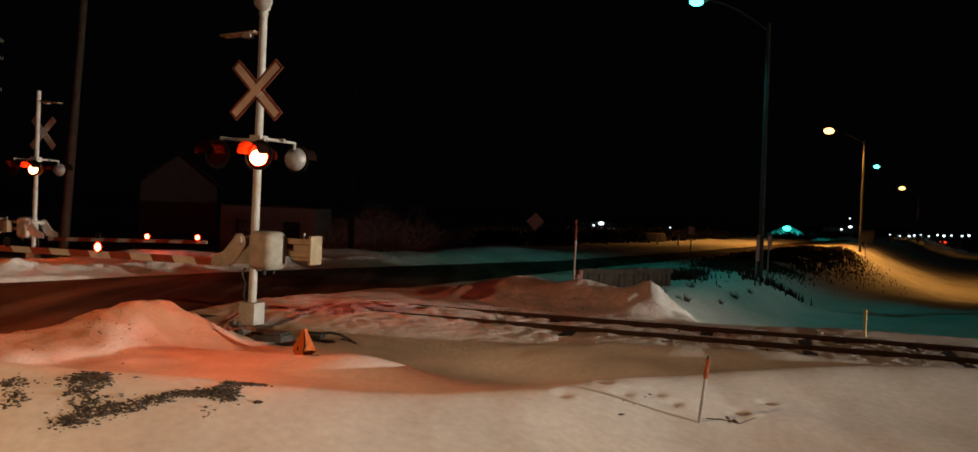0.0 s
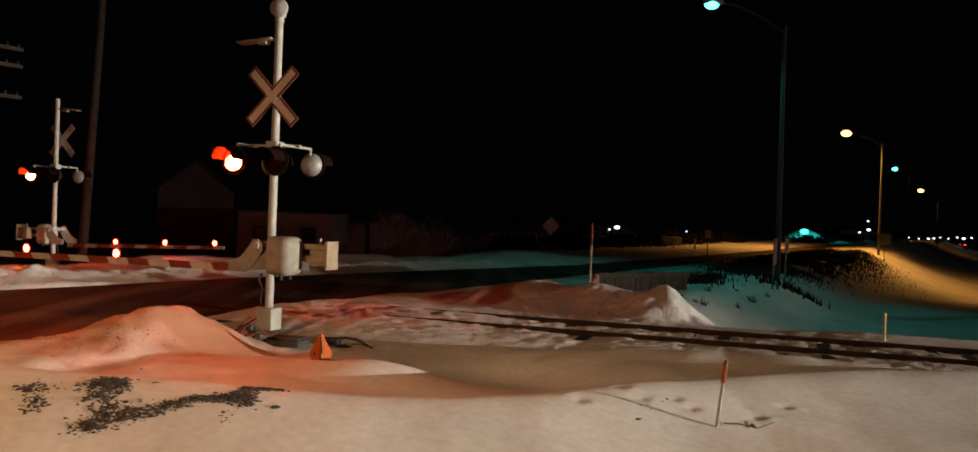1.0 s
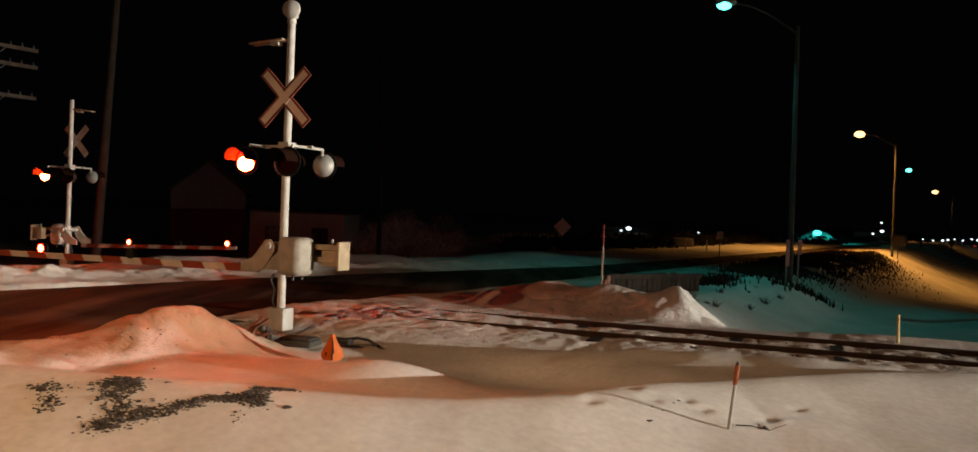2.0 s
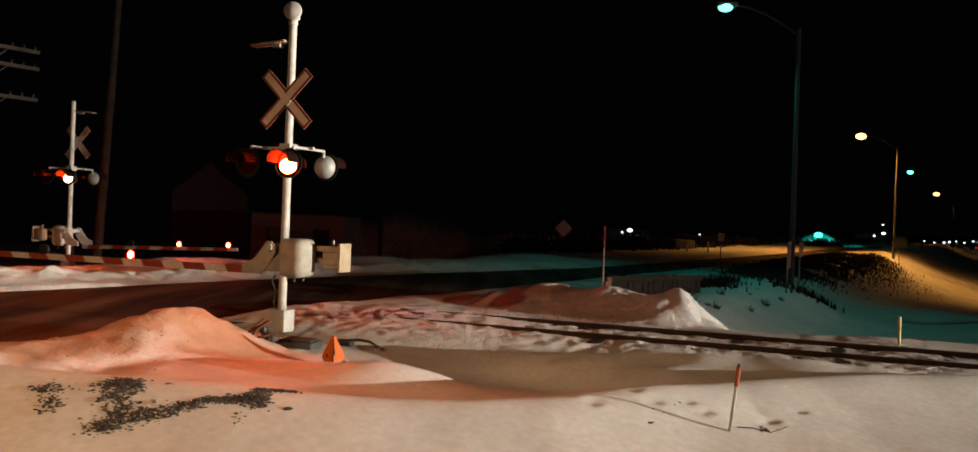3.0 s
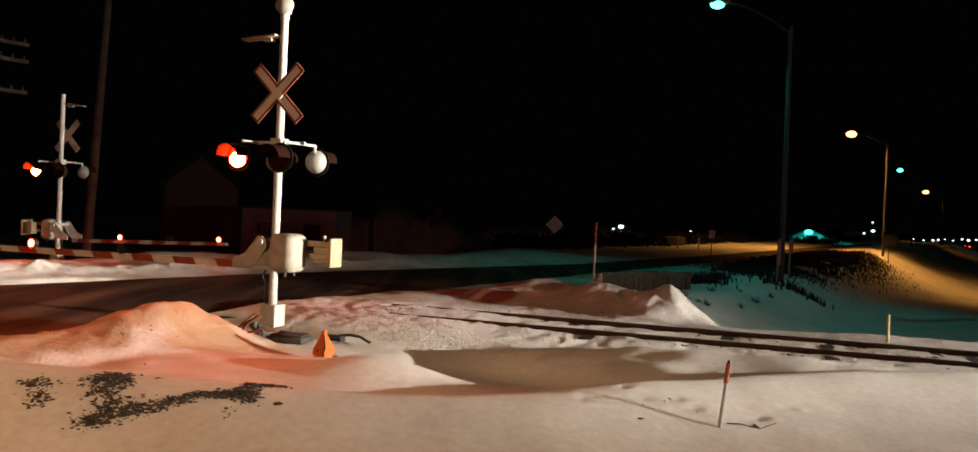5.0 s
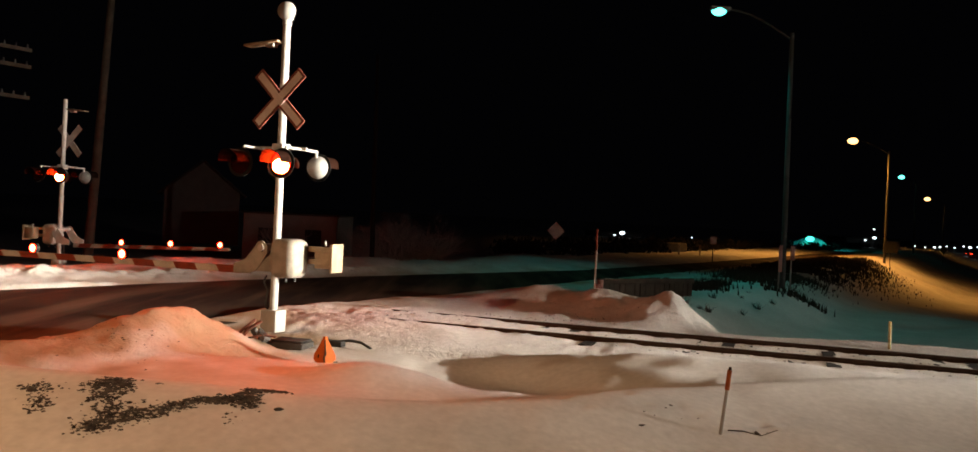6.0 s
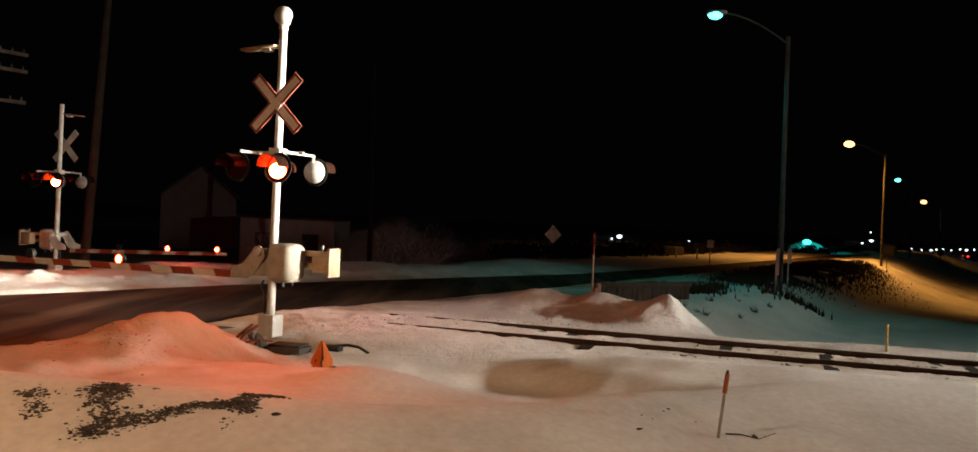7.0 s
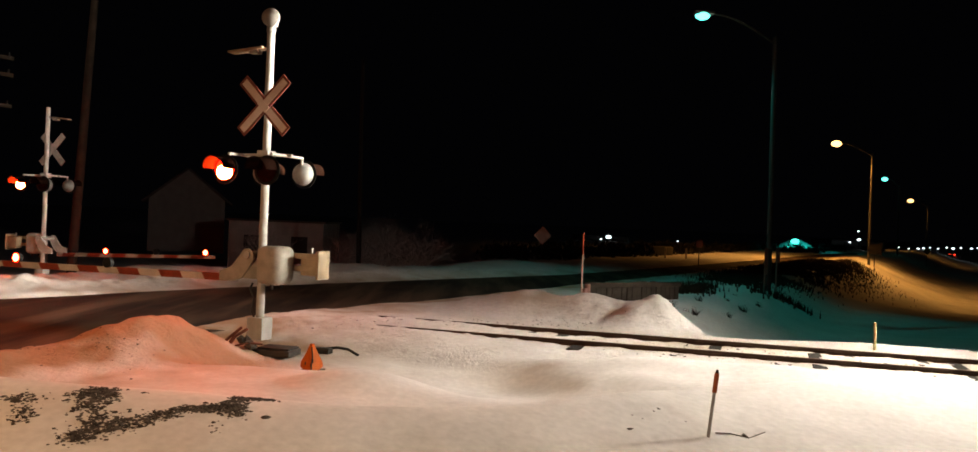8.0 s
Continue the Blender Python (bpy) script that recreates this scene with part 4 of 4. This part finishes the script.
# ---------------------------------------------------------------- buildings and lights far off
def gabled_house(x, y, w, d, eave, ridge, label, turn=0.0):
    s = thing("house", (x, y, -0.6), label, "house", rz=turn)
    bm = bmesh.new()
    out = [(-w / 2, 0), (w / 2, 0), (w / 2, eave), (0, ridge), (-w / 2, eave)]
    f = [bm.verts.new((a, 0, b)) for a, b in out]
    g = [bm.verts.new((a, d, b)) for a, b in out]
    bm.faces.new(f), bm.faces.new(g[::-1])
    for k in range(5):
        bm.faces.new((f[k], g[k], g[(k + 1) % 5], f[(k + 1) % 5]))
    bmesh.ops.recalc_face_normals(bm, faces=bm.faces[:])
    part("wall", bm, SIDING, s, "pale clapboard walls")
    for sd in (-1, 1):
        bm = bmesh.new()
        n = Vector((sd * (ridge - eave), 0, w / 2)).normalized() * 0.12
        a, b = Vector((0, -0.3, ridge + 0.02)), Vector((sd * (w / 2 + 0.35), -0.3, eave - 0.35 * (ridge - eave) / (w / 2) + 0.02))
        vs = [bm.verts.new(p + Vector((0, dy, 0)) + n * k) for k in (0, 1) for dy in (0, d + 0.6) for p in (a, b)]
        for q in ((0, 1, 3, 2), (4, 6, 7, 5), (0, 4, 5, 1), (2, 3, 7, 6), (0, 2, 6, 4), (1, 5, 7, 3)):
            bm.faces.new([vs[i] for i in q])
        bmesh.ops.recalc_face_normals(bm, faces=bm.faces[:])
        part("roof", bm, ROOFING, s, "dark shingle roof")
    return s


def flat_building(x, y, w, d, h, label, material, name="building", turn=0.0):
    s = thing(name, (x, y, -1.2), label, "building", rz=turn)
    bm = bmesh.new()
    box(bm, (0, d / 2, h / 2), (w, d, h))
    part("wall", bm, material, s)
    bm = bmesh.new()
    box(bm, (0, d / 2, h + 0.06), (w + 0.3, d + 0.3, 0.12))
    part("roof", bm, ROOFING, s, "flat dark roof")
    for k in range(max(2, int(w / 2))):
        bm = bmesh.new()
        box(bm, (-w / 2 + w * (k + 0.5) / max(2, int(w / 2)), -0.02, h * 0.55), (0.9, 0.06, 0.9))
        part("window", bm, ROOFING, s, "dark window")
    return s


gabled_house(-17.3, 55.0, 4.4, 6.0, 3.2, 5.0, "pale gabled house in the dark", 18)
flat_building(-10.8, 50.0, 5.2, 6.0, 2.7, "low pale building behind the road", PLASTER)
flat_building(57.5, 133.0, 8.0, 8.0, 2.6, "low building beyond the road", SIDING)
flat_building(17.8, 122.0, 7.0, 6.0, 1.8, "low dark building far off", ROOFING)


def canopy_roof():
    s = thing("filling_canopy", (40.4, 111.5, -0.9), "pale canopy roof lit by a teal lamp", "canopy")
    bm = bmesh.new()
    bmesh.ops.create_cone(bm, cap_ends=True, segments=4, radius1=3.0, radius2=0.5, depth=1.1, matrix=pose(0, 0, 1.75, 0, 0, 45))
    part("roof", bm, WHITE, s, "pale metal roof")
    for a in (-1.6, 1.6):
        bm = bmesh.new()
        box(bm, (a, -1.4, 0.5), (0.35, 0.35, 1.4))
        part("post", bm, WHITE, s, "pale square post")


canopy_roof()


def far_lamp(x, y, z, r, lens, label, category="lamp"):
    g = min(ground_z(x, y), z - 0.5)
    s = thing("yard_lamp", (x, y, g), label, category, "far lamps")
    bm = bmesh.new()
    tube(bm, (0, 0, -0.3), (0, 0, z - g), 0.06, seg=6)
    part("post", bm, DARKPOLE, s)
    bm = bmesh.new()
    bmesh.ops.create_icosphere(bm, subdivisions=2, radius=r, matrix=Matrix.Translation((0, -0.1, z - g)) @ Matrix.Diagonal((1.2, 1, 0.75, 1)))
    part("lit_globe", bm, lens, s, "glowing lamp globe")
    return s


for x, y, z, r, lens in ((18.3, 120, 0.62, 0.32, LAMP_WHITE), (17.3, 120, 0.3, 0.13, LAMP_WHITE), (16.1, 118, -0.29, 0.13, LAMP_WHITE), (13.9, 118, -0.05, 0.12, LAMP_WHITE), (27.6, 120, 0.45, 0.10, LAMP_WHITE), (-3.4, 130, -1.5, 0.12, LAMP_WHITE),
                         (39.2, 108.5, 1.15, 0.42, LAMP_TEAL), (56.3, 130, 1.6, 0.24, LAMP_WHITE), (55.0, 130, 1.2, 0.15, LAMP_WHITE), (60.5, 140, 2.9, 0.14, LAMP_WHITE),
                         (26.5, 95, 0.1, 0.05, LAMP_WHITE)):
    far_lamp(x, y, z, r, lens, "teal yard lamp far off" if lens is LAMP_TEAL else "white yard lamp far off")
TAIL = glow("lit_tail", (1.0, 0.05, 0.02), 3)
for x in (107.2, 108.4):
    far_lamp(x, 200, -1.1, 0.2, TAIL, "red tail lamp far down the road")
bm = bmesh.new()
box(bm, (0, 0, 0.3), (1.7, 1.0, 0.75))
soften(bm, 0.12, 3)
single("utility_box", bm, SIDING, (13.9, 66.0, ground_z(13.9, 66.0)), "low pale utility box beside the road", "utility box", rz=20)
rng = random.Random(8)
for k in range(11):
    far_lamp(86.4 + 1.6 * k + rng.uniform(-0.5, 0.5), 180, 0.12 + 0.06 * k + rng.uniform(-0.15, 0.15), rng.uniform(0.12, 0.27), LAMP_WHITE, "small town lamp on the horizon")
teal = spot_down("wall_light", (39.2, 107.5, 3.4), MERCURY, 420, 150)


# ---------------------------------------------------------------- bare shrubs and far brush
def shrub(x, y, height, spread_, seed, label="leafless frosted shrub in the dark"):
    rng = random.Random(seed)
    s = thing("shrub", (x, y, ground_z(x, y)), label, "shrub", "shrubs behind the road")
    verts, faces = [], []

    def limb(p, d, length, w, depth):
        q = p + d * length
        n = len(verts)
        side = d.orthogonal().normalized()
        other = d.cross(side)
        for c, ww in ((p, w), (q, w * 0.6)):
            verts.extend([c + side * ww, c - side * ww * 0.5 + other * ww * 0.8, c - side * ww * 0.5 - other * ww * 0.8])
        faces.extend([(n, n + 1, n + 4, n + 3), (n + 1, n + 2, n + 5, n + 4), (n + 2, n, n + 3, n + 5)])
        if depth:
            for k in range(rng.choice((2, 3, 3))):
                e = (d + Vector((rng.gauss(0, 0.5), rng.gauss(0, 0.5), rng.gauss(0.05, 0.3)))).normalized()
                limb(p + d * length * rng.uniform(0.5, 1.0), e, length * rng.uniform(0.55, 0.85), w * 0.6, depth - 1)

    for k in range(16):
        a = rng.uniform(0, 6.28)
        limb(Vector((spread_ * rng.uniform(-0.5, 0.5), spread_ * rng.uniform(-0.3, 0.3), -0.1)), Vector((0.4 * math.cos(a), 0.4 * math.sin(a), 1)).normalized(), height * 0.34, 0.022, 5)
    me = bpy.data.meshes.new("crown")
    me.from_pydata([tuple(v) for v in verts], [], faces)
    me.materials.append(FROST)
    ob = new("crown", me)
    ob.parent = s
    return s


for k, (x, y, h, w) in enumerate(((-5.6, 44, 1.7, 1.6), (-4.3, 45, 2.6, 1.5), (-3.0, 45, 2.0, 1.4), (-10.5, 46, 1.7, 0.7))):
    shrub(x, y, h + 1.5, w, 30 + k)

# brush added to cover the lamplit ground behind the road
rng = random.Random(77)
verts, faces = [], []
for k in range(900):
    y = 42 + 230 * rng.random() ** 1.8
    x = float(along(FAR_EDGE, y)) - (7.0 if y < 95 else 1.5) - 10 * rng.random() ** 1.4 - (0 if y > 48 else 6)
    if x < 1.0 and y < 66:
        continue
    h, w = rng.uniform(0.5, 1.1) + (0.8 if y < 48 else 0), rng.uniform(0.7, 1.4)
    for j in range(95):
        a, r, up = rng.uniform(0, 6.28), rng.random() ** 0.6, rng.random() ** 1.4
        c = Vector((x + w * r * math.cos(a) * (1.1 - 0.6 * up), y + w * r * math.sin(a) * (1.1 - 0.6 * up), -0.5 + (h + 0.5) * up * (1 - 0.3 * r)))
        d = Vector((rng.gauss(0, 0.3), rng.gauss(0, 0.3), rng.uniform(0.3, 1.0))) * 0.35
        e = Vector((rng.gauss(0, 1), rng.gauss(0, 1), 0)) * 0.05
        n = len(verts)
        verts += [tuple(c - e), tuple(c + e), tuple(c + d)]
        faces.append((n, n + 1, n + 2))
me = bpy.data.meshes.new("cover_brush")
me.from_pydata(verts, [], faces)
me.materials.append(NEEDLE)
tagged(new("cover_brush", me), "near-black brush added to cover lit ground behind the road", "brush", kind="stuff")

# ---------------------------------------------------------------- the train
def locomotive():
    t = thing("locomotive", (0, 0, 0), "oncoming locomotive with bright headlights", "locomotive")
    bm = bmesh.new()
    box(bm, (10.6, 0, 2.75), (13.6, 2.1, 2.5))
    soften(bm, 0.15)
    part("hood_body", bm, RUST, t, "long dark engine hood")
    bm = bmesh.new()
    box(bm, (2.75, 0, 2.95), (2.1, 2.9, 2.75))
    soften(bm, 0.12)
    cab = part("cab", bm, RUST, t, "dark driver's cab")
    for dy in (-0.75, 0.75):
        bm = bmesh.new()
        box(bm, (1.69, dy, 3.65), (0.03, 0.75, 0.55))
        soften(bm, 0.01, 1)
        part("windscreen", bm, BLACK, cab, "dark windscreen")
        bm = bmesh.new()
        box(bm, (2.8, dy * 1.945, 3.6), (1.1, 0.03, 0.6))
        soften(bm, 0.01, 1)
        part("side_window", bm, BLACK, cab, "dark side window")
    bm = bmesh.new()
    box(bm, (1.05, 0, 2.15), (1.3, 1.7, 1.5))
    soften(bm, 0.18, 3)
    part("nose", bm, RUST, t, "short sloping nose")
    bm = bmesh.new()
    box(bm, (0.95, 0, 4.16), (1.5, 2.3, 0.07))
    soften(bm, 0.02, 1)
    part("light_bracket", bm, SOOT, t, "black bracket under the headlights")
    bm = bmesh.new()
    box(bm, (9.0, 0, 1.28), (17.6, 2.9, 0.24))
    soften(bm, 0.03, 1)
    part("frame", bm, BLACK, t, "heavy black underframe")
    bm = bmesh.new()
    box(bm, (9.0, 0, 0.78), (4.2, 2.3, 0.75))
    soften(bm, 0.2, 3)
    part("fuel_tank", bm, BLACK, t, "black fuel tank")
    bm = bmesh.new()
    vs = box(bm, (0.12, 0, 0.7), (0.3, 2.7, 0.9))
    for v in vs:
        v.co.x -= 0.25 if v.co.z < 0.7 else 0.0
    part("plough", bm, BLACK, t, "black pilot plough")
    bm = bmesh.new()
    tube(bm, (-0.35, 0, 0.9), (0.3, 0, 0.9), 0.11, seg=12)
    box(bm, (-0.4, 0, 0.9), (0.22, 0.3, 0.3))
    part("coupler", bm, RUST, t, "steel coupler")
    for dy in (-1.42, 1.42):
        for dx in (0.3, 4.6, 8.4, 12.2, 16.0, 17.6):
            bm = bmesh.new()
            tube(bm, (dx, dy, 1.38), (dx, dy, 2.3), 0.018, seg=8)
            part("handrail_post", bm, STEEL, t)
        bm = bmesh.new()
        tube(bm, (4.6, dy, 2.3), (17.6, dy, 2.3), 0.016, seg=8)
        part("handrail", bm, STEEL, t)
    for dx in (3, 5, 13, 15):
        for dy in (-0.72, 0.72):
            bm = bmesh.new()
            tube(bm, (dx, dy - 0.06, 0.53), (dx, dy + 0.06, 0.53), 0.5, seg=20)
            part("wheel", bm, RUST, t)
    # beams deep in added black tubes that narrow them, ditch lamps in the open
    for dy, r, deep, lens in ((-0.2, 0.13, 1.34, BEAM), (0.2, 0.13, 1.34, BEAM), (-0.55, 0.12, 0.62, DIPPED), (0.55, 0.12, 0.62, DIPPED), (-0.9, 0.1, 0.01, WIDE), (0.9, 0.1, 0.01, SPILL)):
        bm = bmesh.new()
        bmesh.ops.create_cone(bm, cap_ends=False, segments=20, radius1=r, radius2=r, depth=deep + 0.05, matrix=pose((deep + 0.05) / 2, dy, 4.35, 0, 90, 0))
        aim = pose(0, 0, 0, 0, 0, 3.0 if deep > 0.1 else 0)   # the beams point a little to the near side
        bm.transform(aim)
        can = part("headlight", bm, SOOT, t, "black tube added round the headlight")
        bm = bmesh.new()
        face(bm, 0, 0, r * 0.98, -1, 20)
        bm.transform(aim @ pose(deep, dy, 4.35, 0, 0, -90))
        part("lit_headlight", bm, lens, can, "glowing headlight")
        bm = bmesh.new()
        box(bm, (deep + 0.08, dy, 4.35), (0.04, 2.2 * r, 2.2 * r))
        bm.transform(aim)
        part("headlight_back", bm, SOOT, can)
        # added plates that keep these lamps' light off the far-side field
        if lens in (WIDE, SPILL):
            out = 0.60 if lens is WIDE else 0.085
            bm = bmesh.new()
            box(bm, (0.02 - out / 2, dy + 0.14, 4.35), (out, 0.02, 0.5))
            part("light_block", bm, SOOT, can, "black plate added to block light to the far side")
    return t


loco = locomotive()


# ---------------------------------------------------------------- what moves
def motions():
    # the train comes along the track
    rows = []
    for k in range(33):
        t, d = k / 4, 105.2 - 12.19 * k / 4
        rows.append((t, pose(TRACK0[0] + d * U[0], TRACK0[1] + d * U[1], 0.03, 0, 0, TURN)))
    walk(loco, rows)
    # the flashing lamps take turns
    swaps = [(0.42, 0), (1.18, 1), (1.87, 0), (2.60, 1), (3.28, 0), (4.15, 1), (4.68, 0), (5.52, 1), (6.10, 0), (6.92, 1), (7.54, 0)]
    arm_swaps = [(0.31, 0), (1.05, 1), (1.76, 0), (2.45, 1), (3.16, 0), (3.92, 1), (4.58, 0), (5.40, 1), (6.00, 0), (6.80, 1), (7.44, 0)]
    for lit, side, (x, y, z), f in FLASH:
        def at(on):
            return pose(x, y if on else y - 0.045 * f, z)
        on = side == 1
        keys = [(0.0, at(on))]
        for t, s in (arm_swaps if lit.name.startswith("lit_arm") else swaps):
            # the next lamp comes on just before the other fades
            a, b = (t - 0.08, t - 0.04) if s == side else (t + 0.02, t + 0.07)
            keys += [(a, at(on)), (b, at(s == side))]
            on = s == side
        walk(lit, keys + [(8.0, at(on))])


motions()
